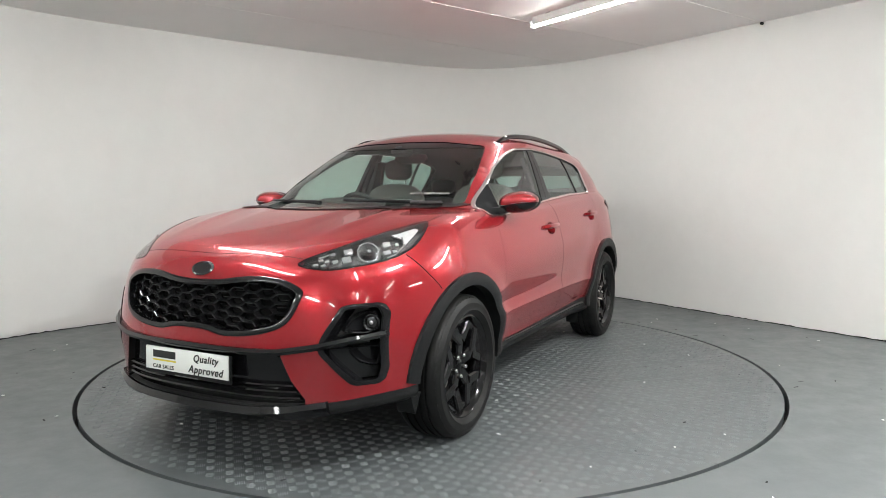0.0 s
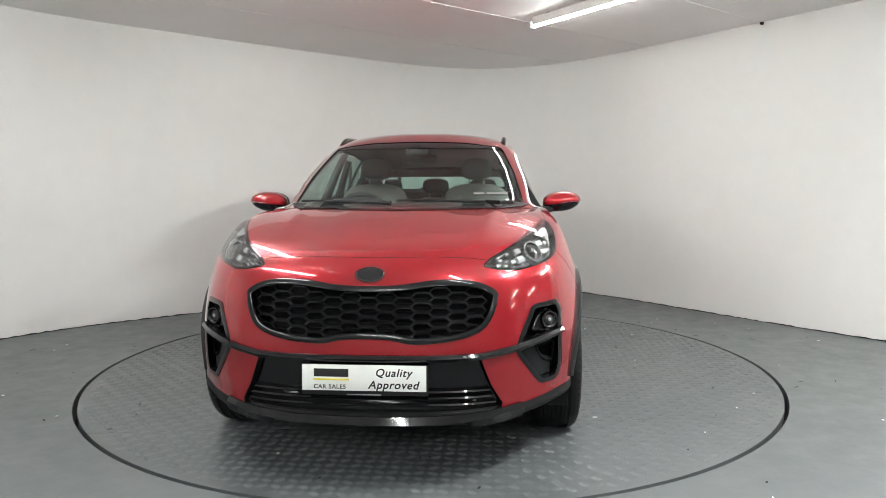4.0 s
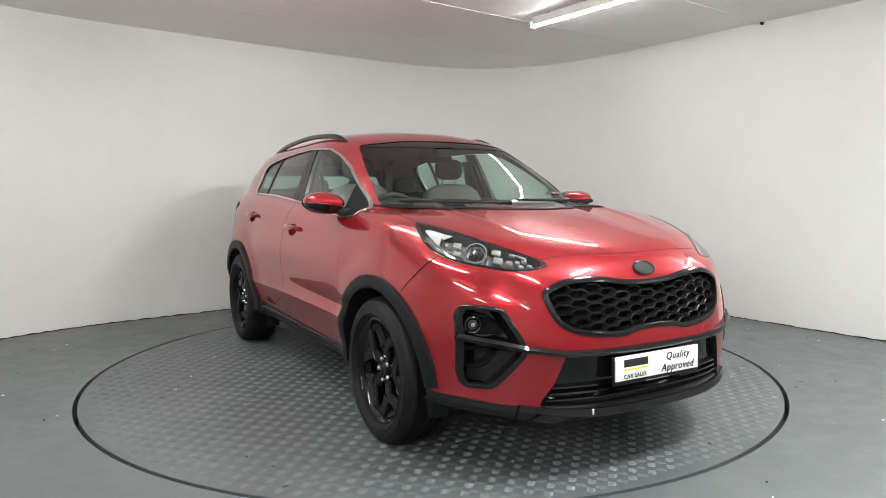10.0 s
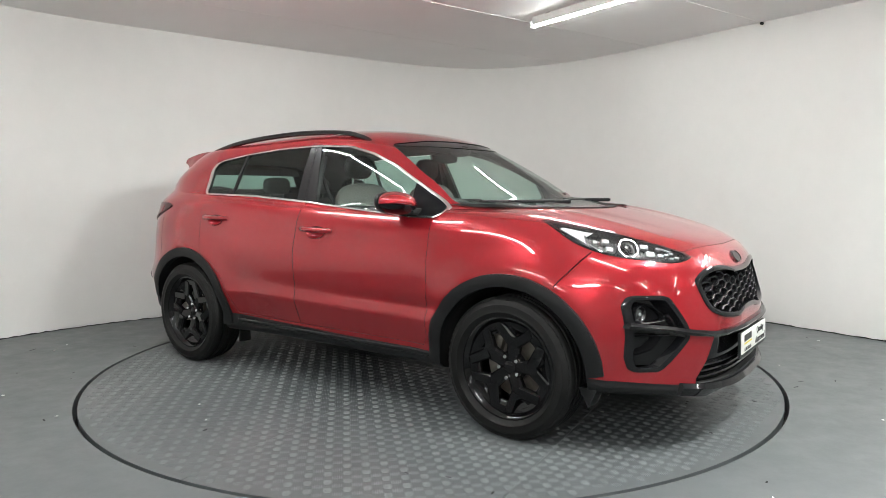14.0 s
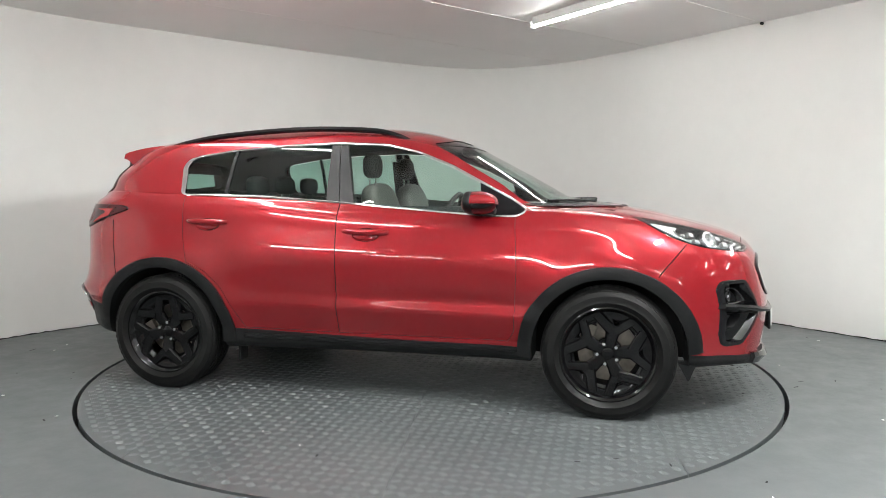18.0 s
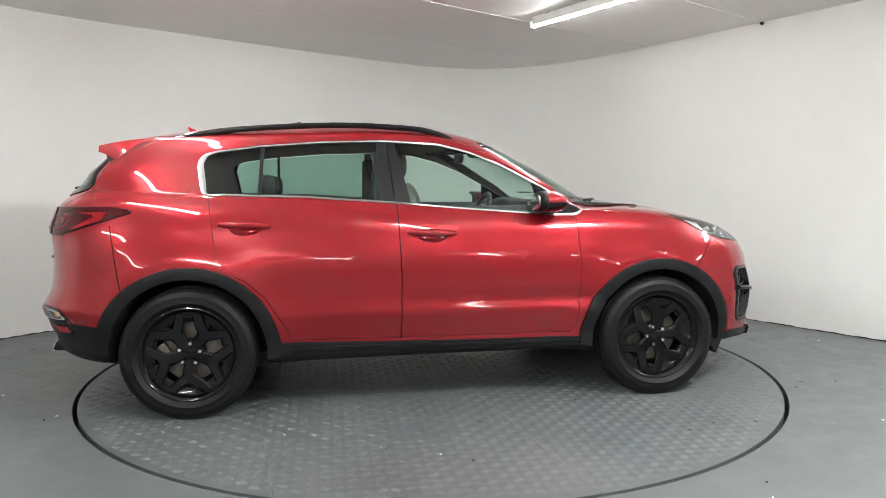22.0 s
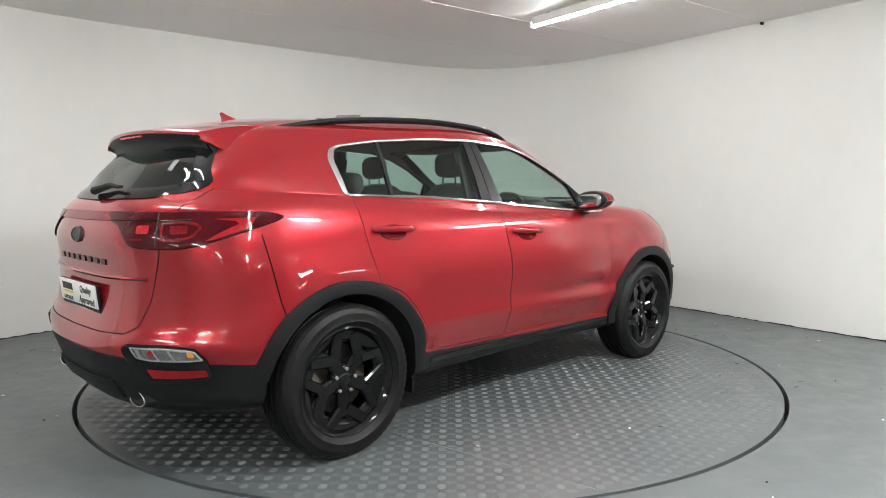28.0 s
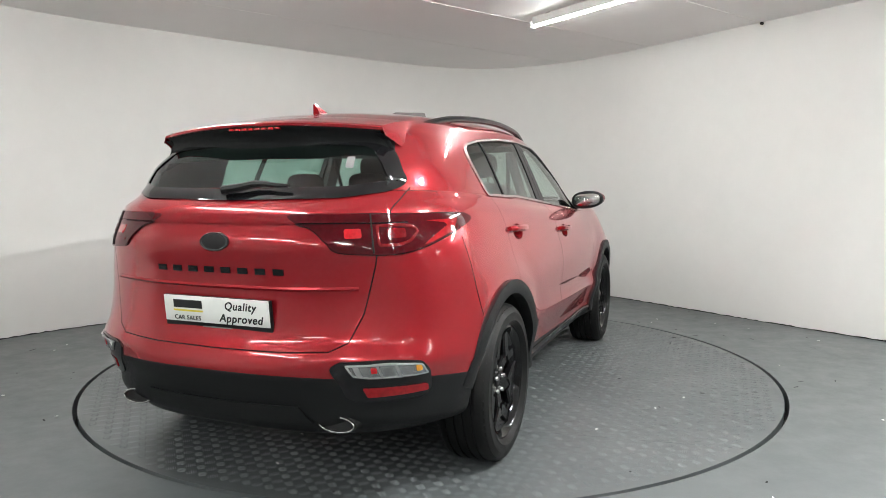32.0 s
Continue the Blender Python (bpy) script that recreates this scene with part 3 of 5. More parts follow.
def true_normals(me, reach=0.0012):
    """Shades a cut panel with the normals of the whole, uncut skin."""
    co = np.array([tuple(v.co) for v in me.vertices])
    near = []
    for p in co:
        hit, nrm, idx, dist = SKIN.find_nearest(p)
        if dist > reach:
            near.append(None)
            continue
        ids = list(_sf[idx])
        w = np.array(poly_3d_calc([Vector(_vc[k]) for k in ids], hit))
        n = (_vn[ids] * w[:, None]).sum(0)
        n /= np.linalg.norm(n) + 1e-9
        if n[0] * nrm[0] + n[1] * nrm[1] + n[2] * nrm[2] < 0:
            n = -n
        near.append(n)
    out = [(0.0, 0.0, 0.0)] * len(me.loops)
    for poly in me.polygons:
        pn = np.array(poly.normal)
        for li in poly.loop_indices:
            n = near[me.loops[li].vertex_index]
            if n is None:
                continue
            d = float(n @ pn)
            if d > 0.80:
                out[li] = tuple(n)
            elif d < -0.80:
                out[li] = tuple(-n)
    me.normals_split_custom_set(out)


class View:
    """A way of looking at the skin: 2D places (a, b) along e1, e2, cast along d."""
    def __init__(self, d, e1, e2):
        self.d, self.e1, self.e2 = Vector(d).normalized(), Vector(e1).normalized(), Vector(e2).normalized()

    def flat(self, p):
        return (Vector(p).dot(self.e1), Vector(p).dot(self.e2))

    def cast(self, a, b):
        o = self.e1 * a + self.e2 * b - self.d * 4.0
        hit, nrm, _, _ = SKIN.ray_cast(o, self.d)
        if hit is None:
            hit, nrm, _, _ = SKIN.find_nearest(o + self.d * 3.2)
        if nrm.dot(self.d) > 0:
            nrm = -nrm
        return hit, nrm


SIDE = {s: View((0, -s, 0), (1, 0, 0), (0, 0, 1)) for s in (1, -1)}
FRONT = View((-1, 0, 0), (0, 1, 0), (0, 0, 1))
REAR = View((1, 0, 0), (0, 1, 0), (0, 0, 1))


def oblique(d):
    d = Vector(d).normalized()
    e1 = d.cross(Vector((0, 0, 1))).normalized()
    return View(d, e1, e1.cross(d))


def dense(poly, step):
    out = []
    n = len(poly)
    for i in range(n):
        a, b = Vector(poly[i]), Vector(poly[(i + 1) % n])
        k = max(1, int(round((b - a).length / step)))
        for j in range(k):
            p = a.lerp(b, j / k)
            if not out or (p - Vector(out[-1])).length > 1e-5:
                out.append((p.x, p.y))
    if (Vector(out[0]) - Vector(out[-1])).length < 1e-5:
        out.pop()
    return out


def patch_bm(poly, view, lift=0.003, thick=0.012, step=0.025, bulge=0.0):
    """A panel of the given outline laid on the skin, with turned-in edges."""
    B = dense(poly, step)
    xs, ys = [p[0] for p in B], [p[1] for p in B]
    pts = [Vector(p) for p in B]
    n = len(B)

    def inside(x, y):
        c = False
        for i in range(n):
            (x1, y1), (x2, y2) = B[i], B[i - 1]
            if (y1 > y) != (y2 > y) and x < (x2 - x1) * (y - y1) / (y2 - y1) + x1:
                c = not c
        return c

    gx = min(xs) + step
    while gx < max(xs):
        gy = min(ys) + step
        while gy < max(ys):
            if inside(gx, gy) and min((p[0] - gx) ** 2 + (p[1] - gy) ** 2 for p in B) > (0.55 * step) ** 2:
                pts.append(Vector((gx, gy)))
            gy += step
        gx += step
    vv, ee, ff, *_ = delaunay_2d_cdt(pts, [], [list(range(n))], 1, 1e-6)
    bm = bmesh.new()
    cx, cy = sum(xs) / n, sum(ys) / n
    vs = []
    for p in vv:
        h, nn = view.cast(p.x, p.y)
        up = lift
        if bulge:
            edge = min((q[0] - p.x) ** 2 + (q[1] - p.y) ** 2 for q in B) ** 0.5
            up += bulge * (1 - math.exp(-edge / 0.03))
        vs.append(bm.verts.new(h + nn * up))
    for q in ff:
        try:
            bm.faces.new([vs[i] for i in q])
        except ValueError:
            pass
    if thick:
        rim = [e for e in bm.edges if len(e.link_faces) == 1]
        low = {}
        for e in rim:
            for v in e.verts:
                if v not in low:
                    low[v] = bm.verts.new(v.co + view.d * thick)
        for e in rim:
            a, b = e.verts
            try:
                bm.faces.new((a, b, low[b], low[a]))
            except ValueError:
                pass
    return bm


def patch(name, poly, view, mat, parent, label="", lift=0.003, thick=0.012, step=0.025, bulge=0.0, angle=40):
    ob = part(name, patch_bm(poly, view, lift, thick, step, bulge), mat, parent, label, angle)
    if abs(lift) < 0.012:
        true_normals(ob.data, 0.02)
    return ob


def band_bm(outer, inner, view, lift=0.004, thick=0.02, closed=True, crown=0.003, bm=None):
    """A strip between two outlines with the same number of points, laid on the skin."""
    bm = bm or bmesh.new()
    rows = []
    lifts = lift if isinstance(lift, list) else [lift] * len(outer)
    for (a, b), (c, d), lift in zip(outer, inner, lifts):
        h0, n0 = view.cast(a, b)
        h1, n1 = view.cast(c, d)
        hm, nm = view.cast((a + c) / 2, (b + d) / 2)
        top0, top1 = h0 + n0 * lift, h1 + n1 * lift
        rows.append([bm.verts.new(p) for p in (top0 + view.d * thick, top0, hm + nm * (lift + crown), top1, top1 + view.d * thick)])
    n = len(rows)
    for i in range(n if closed else n - 1):
        a, b = rows[i], rows[(i + 1) % n]
        for k in range(4):
            bm.faces.new((a[k], a[k + 1], b[k + 1], b[k]))
    if not closed:
        for r in (rows[0], rows[-1]):
            bm.faces.new(r)
    return bm


def ribbon(line, width):
    """Two edges of a strip along a 2D line (width: one number or one a point)."""
    P = [Vector(p) for p in line]
    o, i2 = [], []
    for i, p in enumerate(P):
        d = (P[min(i + 1, len(P) - 1)] - P[max(i - 1, 0)]).normalized()
        w = width[i] if isinstance(width, (list, tuple)) else width
        nn = Vector((-d.y, d.x)) * (w / 2)
        o.append(tuple(p + nn))
        i2.append(tuple(p - nn))
    return o, i2


def line_pts(a, b, step=0.03):
    a, b = Vector(a), Vector(b)
    k = max(1, int((b - a).length / step))
    return [tuple(a.lerp(b, i / k)) for i in range(k + 1)]


def path2d(pts, step=0.03):
    out = []
    for a, b in zip(pts, pts[1:]):
        out += line_pts(a, b, step)[:-1]
    return out + [tuple(pts[-1])]


def join_bm(parts):
    bm = bmesh.new()
    for b in parts:
        me = bpy.data.meshes.new("tmp")
        b.to_mesh(me)
        b.free()
        bm.from_mesh(me)
        bpy.data.meshes.remove(me)
    return bm


def boolean(me, cutters, op="DIFFERENCE", index=1):
    """Cuts a closed mesh with closed bmeshes."""
    bm = join_bm(cutters)
    for f in bm.faces:
        f.material_index = index
    cm = bpy.data.meshes.new("cutter")
    bm.to_mesh(cm)
    bm.free()
    cm.materials.append(PAINT)
    cm.materials.append(VOID)
    a, b = new("tmp_a", me), new("tmp_b", cm)
    mod = a.modifiers.new("cut", "BOOLEAN")
    mod.operation, mod.object, mod.solver = op, b, "MANIFOLD"
    dg = bpy.context.evaluated_depsgraph_get()
    out = bpy.data.meshes.new_from_object(a.evaluated_get(dg))
    bpy.data.objects.remove(a)
    bpy.data.objects.remove(b)
    return out


def groove(points, axis, lo, hi, width=0.005):
    """A thin cutter along a 2D line."""
    o, i2 = ribbon(points, width)
    return prism(o + i2[::-1], axis, lo, hi)


def prism_dir(pts, d, out, back):
    """A closed cutter of 3D points pushed both ways along d."""
    d = Vector(d).normalized()
    bm = bmesh.new()
    A = [bm.verts.new(Vector(p) - d * out) for p in pts]
    B = [bm.verts.new(Vector(p) + d * back) for p in pts]
    n = len(pts)
    c0 = bm.verts.new(sum((v.co for v in A), Vector()) / n)
    c1 = bm.verts.new(sum((v.co for v in B), Vector()) / n)
    for i in range(n):
        j = (i + 1) % n
        bm.faces.new((A[i], A[j], B[j], B[i]))
        bm.faces.new((A[i], c0, A[j]))
        bm.faces.new((B[i], B[j], c1))
    bmesh.ops.recalc_face_normals(bm, faces=bm.faces)
    return bm


def mirror(poly, s):
    return [(s * a, b) for a, b in poly]


def blob(cx, cy, cz, ax, ay, az, e=2.6, nu=28, nv=18, keep=None):
    bm = bmesh.new()
    rows = []
    for i in range(nv + 1):
        t = math.pi * i / nv - math.pi / 2
        ct, st = math.cos(t), math.sin(t)
        row = []
        for j in range(nu):
            p = 2 * math.pi * j / nu
            f = lambda w: math.copysign(abs(w) ** (2 / e), w)
            row.append(bm.verts.new((cx + ax * f(ct) * f(math.cos(p)), cy + ay * f(ct) * f(math.sin(p)), cz + az * f(st))))
        rows.append(row)
    for a, b in zip(rows, rows[1:]):
        for j in range(nu):
            l = (j + 1) % nu
            bm.faces.new((a[j], a[l], b[l], b[j]))
    bmesh.ops.remove_doubles(bm, verts=bm.verts, dist=1e-5)
    if keep:
        bmesh.ops.bisect_plane(bm, geom=bm.verts[:] + bm.edges[:] + bm.faces[:], plane_co=keep[0], plane_no=keep[1], clear_outer=True)
        edges = [e2 for e2 in bm.edges if e2.is_boundary]
        if edges:
            bmesh.ops.holes_fill(bm, edges=edges)
    return bm


# ---- outlines of the car, in metres ----
DOOR_F = [(0.832, 1.30), (0.832, 1.075), (0.850, 0.80), (0.836, 0.45), (0.80, 0.392), (-0.195, 0.392), (-0.193, 0.74), (-0.207, 1.135), (-0.214, 1.30)]
DOOR_R = [(-0.214, 1.30), (-0.207, 1.135), (-0.193, 0.74), (-0.195, 0.392), (-0.79, 0.398), (-0.86, 0.53), (-0.93, 0.645), (-1.03, 0.738), (-1.155, 0.79), (-1.192, 0.934), (-1.229, 1.195), (-1.235, 1.30)]
BONNET = [(2.097, 0.0), (2.090, 0.16), (2.072, 0.32), (2.043, 0.480), (1.90, 0.600), (1.64, 0.715), (1.47, 0.762), (1.25, 0.757), (0.99, 0.735), (0.965, 0.70), (1.06, 0.55), (1.13, 0.25), (1.15, 0.0)]
BONNET = BONNET + [(x, -y) for x, y in BONNET[-2:0:-1]]
TAILGATE = [(0.0, 0.618), (0.30, 0.622), (0.49, 0.632), (0.555, 0.665), (0.600, 0.77), (0.638, 0.95), (0.655, 1.10), (0.68, 1.30), (0.0, 1.30)]
TAILGATE = TAILGATE + [(-y, z) for y, z in TAILGATE[-2:0:-1]]
GRILLE = smooth_poly([(0.0, 0.828), (0.13, 0.833), (0.28, 0.852), (0.42, 0.846), (0.505, 0.812), (0.518, 0.775), (0.475, 0.675), (0.37, 0.630), (0.20, 0.612), (0.10, 0.628), (0.0, 0.632),
                      (-0.10, 0.628), (-0.20, 0.612), (-0.37, 0.630), (-0.475, 0.675), (-0.518, 0.775), (-0.505, 0.812), (-0.42, 0.846), (-0.28, 0.852), (-0.13, 0.833)], 4)
INTAKE = [(0.0, 0.565), (0.40, 0.560), (0.455, 0.552), (0.50, 0.43), (0.545, 0.352), (0.54, 0.290), (0.0, 0.280), (-0.54, 0.290), (-0.545, 0.352), (-0.50, 0.43), (-0.455, 0.552), (-0.40, 0.560)]
FOG = [(0.801, 0.700), (0.786, 0.735), (0.769, 0.744), (0.690, 0.742), (0.668, 0.734), (0.614, 0.610), (0.605, 0.575), (0.608, 0.550), (0.700, 0.414), (0.716, 0.405), (0.775, 0.404), (0.791, 0.420), (0.802, 0.468)]
HEAD = [(1.46, 0.757, 1.075), (1.62, 0.700, 1.045), (1.88, 0.585, 0.975), (2.02, 0.475, 0.915), (2.05, 0.462, 0.885), (1.99, 0.575, 0.862), (1.86, 0.705, 0.892), (1.73, 0.768, 0.925), (1.60, 0.790, 0.985)]
HEAD_D = (-0.62, -0.55, -0.50)
TAIL = [(-1.612, 0.829, 1.108), (-1.66, 0.811, 1.127), (-1.76, 0.781, 1.131), (-1.92, 0.690, 1.133), (-2.075, 0.482, 1.131), (-2.126, 0.308, 1.127), (-2.137, 0.345, 1.095), (-2.132, 0.401, 1.078), (-2.131, 0.466, 1.028), (-2.118, 0.504, 0.997), (-2.055, 0.616, 0.988), (-1.985, 0.694, 0.990), (-1.895, 0.755, 1.012), (-1.781, 0.798, 1.048), (-1.671, 0.822, 1.083)]
TAIL_D = (0.80, -0.55, 0.0)
DLO = [(0.890, 1.118), (0.79, 1.180), (0.628, 1.268), (0.435, 1.370), (0.242, 1.447), (0.05, 1.495), (-0.26, 1.512), (-0.62, 1.503), (-0.97, 1.475), (-1.20, 1.442), (-1.272, 1.415), (-1.295, 1.370), (-1.265, 1.21), (-1.235, 1.192),
       (-0.722, 1.180), (-0.264, 1.149), (0.241, 1.106), (0.695, 1.072), (0.84, 1.072), (0.885, 1.095)]


def to_side(pts, s):
    return [(x, s * y, z) for x, y, z in pts]


# ---- body, doors, bonnet, tailgate ----
SHELL = solid("shell", (N_CLAD - 1) * SUB, (N_BELT - 1) * SUB, deck=0.16)
SHELL.materials.append(PAINT)
SHELL.materials.append(VOID)


SHELL = boolean(SHELL, [prism(inset_poly(round_poly(DLO, 0.02, 3), 0.008), "y", 0.66 if s > 0 else -1.2, 1.2 if s > 0 else -0.66) for s in (1, -1)])


def set_slots(me, *mats):
    for i, mm in enumerate(mats):
        if i < len(me.materials):
            me.materials[i] = mm
        else:
            me.materials.append(mm)


def slot_paint(me):
    set_slots(me, PAINT, VOID)
    me.shade_smooth()
    me.set_sharp_from_angle(angle=radians(32))
    true_normals(me)
    return me


def put_panel(name, me, label=""):
    ob = new(name, slot_paint(me))
    ob.parent = CAR
    if label:
        tagged(ob, label)
    return ob


def arch_poly(ax, r=0.412, n=40):
    top = [(ax + r * math.cos(math.pi * k / n), HUB_Z + 0.004 + r * 0.985 * math.sin(math.pi * k / n)) for k in range(n + 1)]
    return top + [(ax - r, 0.0), (ax + r, 0.0)]


WELLS = [prism(arch_poly(ax), "y", min(s * 0.56, s * 1.2), max(s * 0.56, s * 1.2)) for ax in (AXLE, -AXLE) for s in (1, -1)]


def build_body():
    body = SHELL
    for s in (1, -1):
        lo, hi = min(s * 0.60, s * 1.2), max(s * 0.60, s * 1.2)
        for name, poly in (("front_door", DOOR_F), ("rear_door", DOOR_R)):
            door = boolean(SHELL, [prism(inset_poly(poly, 0.0026), "y", lo, hi)], "INTERSECT")
            hx, hz = (-0.018, 0.980) if name == "front_door" else (-1.033, 1.031)
            y = SIDE[s].cast(hx, hz)[0].y
            door = boolean(door, [blob(hx, y + s * 0.012, hz - 0.010, 0.082, 0.046, 0.040, 2.2)], "DIFFERENCE", 0)
            put_panel(name, door)
    bon = boolean(SHELL, [prism(inset_poly(BONNET, 0.0026), "z", 0.80, 1.5)], "INTERSECT")
    put_panel("bonnet", bon)
    gate = boolean(SHELL, [prism(inset_poly(TAILGATE, 0.0045), "x", -2.6, -1.78)], "INTERSECT")
    put_panel("tailgate", gate)
    body = boolean(body, [prism(DOOR_F[:-1] + [(-0.2145, 1.30)], "y", s * 0.62 if s > 0 else -1.2, 1.2 if s > 0 else -0.62) for s in (1, -1)])
    body = boolean(body, [prism(DOOR_R, "y", s * 0.62 if s > 0 else -1.2, 1.2 if s > 0 else -0.62) for s in (1, -1)])
    body = boolean(body, [prism(BONNET, "z", 0.82, 1.5), prism(TAILGATE, "x", -2.6, -1.80)])
    body = boolean(body, [prism(GRILLE, "x", 2.03, 2.6)] + [prism(mirror(FOG, s), "x", 1.72, 2.6) for s in (1, -1)])
    body = boolean(body, [prism(INTAKE, "x", 2.05, 2.6)])
    body = boolean(body, [prism_dir(to_side(HEAD, s), (HEAD_D[0], s * HEAD_D[1], HEAD_D[2]), 0.4, 0.11) for s in (1, -1)])
    cuts = []
    for s in (1, -1):
        lo, hi = (0.72, 1.2) if s > 0 else (-1.2, -0.72)
        cuts.append(groove([(1.725, 0.935), (1.60, 0.793), (1.585, 0.77)], "y", lo, hi))
        cuts.append(groove([(-1.722, 1.04), (-1.675, 0.76), (-1.66, 0.70)], "y", lo, hi))
    body = boolean(body, cuts)
    body = boolean(body, WELLS)
    put_panel("body", body)
    clad = solid("clad", 0, (N_CLAD - 1) * SUB)
    clad.materials.append(BLACK_TRIM)
    clad.materials.append(VOID)
    clad = boolean(clad, [prism(arch_poly(ax), "y", min(s * 0.56, s * 1.2), max(s * 0.56, s * 1.2)) for ax in (AXLE, -AXLE) for s in (1, -1)])
    put_panel("lower_cladding", clad, "matt black plastic sills and bumper skirts")
    clad.materials[0] = BLACK_TRIM


build_body()


# ---- cabin shell with window openings ----
def build_cabin():
    G = GRID_PTS[(N_BELT - 1) * SUB:]
    full = np.concatenate([G, (G * (1, -1, 1))[:, -2:0:-1]], 1)
    nv, m = full.shape[:2]
    du = np.roll(full, -1, 1) - np.roll(full, 1, 1)
    dv = np.gradient(full, axis=0)
    nn = np.cross(du, dv)
    nn /= np.linalg.norm(nn, axis=2, keepdims=True) + 1e-9
    if (nn[1, m // 4] * full[1, m // 4] * (0, 1, 0)).sum() < 0:
        nn = -nn
    inner = full - nn * 0.032
    verts = np.concatenate([full.reshape(-1, 3), inner.reshape(-1, 3)]).tolist()
    k = nv * m
    faces, inside = [], []
    for i in range(nv - 1):
        for j in range(m):
            l = (j + 1) % m
            a, b, c, d = i * m + j, (i + 1) * m + j, (i + 1) * m + l, i * m + l
            faces.append((a, b, c, d))
            inside.append((k + a, k + d, k + c, k + b))
    for j in range(m):
        l = (j + 1) % m
        faces.append((j, l, k + l, k + j))
    top = (nv - 1) * m
    c0 = len(verts)
    verts.append(tuple(full[-1].mean(0)))
    verts.append(tuple(inner[-1].mean(0)))
    for j in range(m):
        l = (j + 1) % m
        faces.append((top + j, c0, top + l))
        inside.append((k + top + j, k + top + l, c0 + 1))
    me = bpy.data.meshes.new("cabin")
    me.from_pydata([tuple(v) for v in verts], [], faces + inside)
    me.materials.append(PAINT)
    me.materials.append(VOID)
    me.materials.append(LINING)
    for i in range(len(faces), len(faces) + len(inside)):
        me.polygons[i].material_index = 2
    me.update()
    bm = bmesh.new()
    bm.from_mesh(me)
    bmesh.ops.recalc_face_normals(bm, faces=bm.faces)
    bm.to_mesh(me)
    bm.free()
    cut = []
    for s in (1, -1):
        cut.append(prism(inset_poly(round_poly(DLO, 0.02, 3), 0.008), "y", 0.35 if s > 0 else -1.2, 1.2 if s > 0 else -0.35))
    me = boolean(me, cut)
    me = boolean(me, [prism(WINDSCREEN, "x", 0.02, 2.0), prism(REAR_GLASS, "x", -2.6, -1.60)])
    set_slots(me, PAINT, BLACK_TRIM, LINING)
    me.shade_smooth()
    me.set_sharp_from_angle(angle=radians(32))
    true_normals(me)
    ob = new("roof_frame", me)
    ob.parent = CAR
    return ob


WINDSCREEN = round_poly([(0.0, 1.128), (0.45, 1.130), (0.680, 1.142), (0.630, 1.33), (0.552, 1.503), (0.30, 1.532), (0.0, 1.540), (-0.30, 1.532), (-0.552, 1.503), (-0.630, 1.33), (-0.680, 1.142), (-0.45, 1.130)], 0.03)
REAR_GLASS = round_poly([(0.0, 1.19), (0.47, 1.20), (0.62, 1.225), (0.648, 1.255), (0.595, 1.345), (0.53, 1.41), (0.48, 1.43), (0.0, 1.45), (-0.48, 1.43), (-0.53, 1.41), (-0.595, 1.345), (-0.648, 1.255), (-0.62, 1.225), (-0.47, 1.20)], 0.03)
build_cabin()
# ---- glass and the trim round it ----
def clip(poly, p, q):
    """Keeps what lies to the left of the line from p to q."""
    out = []
    n = len(poly)
    def side(a):
        return (q[0] - p[0]) * (a[1] - p[1]) - (q[1] - p[1]) * (a[0] - p[0])
    for i in range(n):
        a, b = poly[i], poly[(i + 1) % n]
        sa, sb = side(a), side(b)
        if sa >= 0:
            out.append(a)
        if (sa >= 0) != (sb >= 0):
            t = sa / (sa - sb)
            out.append((a[0] + (b[0] - a[0]) * t, a[1] + (b[1] - a[1]) * t))
    return out


DLO_R = round_poly(DLO, 0.02, 3)
DLO_D = dense(DLO_R, 0.03)
DLO_IN = inset_poly(DLO_R, 0.012)
PIL_F = ((-0.206, 1.50), (-0.113, 1.10))
PIL_R = ((-0.311, 1.50), (-0.297, 1.10))
SEAM_A, SEAM_B = ((-0.252, 1.50), (-0.207, 1.10)), ((-0.258, 1.50), (-0.213, 1.10))
SAIL = ((0.605, 1.30), (0.655, 1.05))
QUART = ((-0.948, 1.47), (-0.962, 1.18))


def no_shadow(ob):
    ob.visible_shadow = False
    return ob


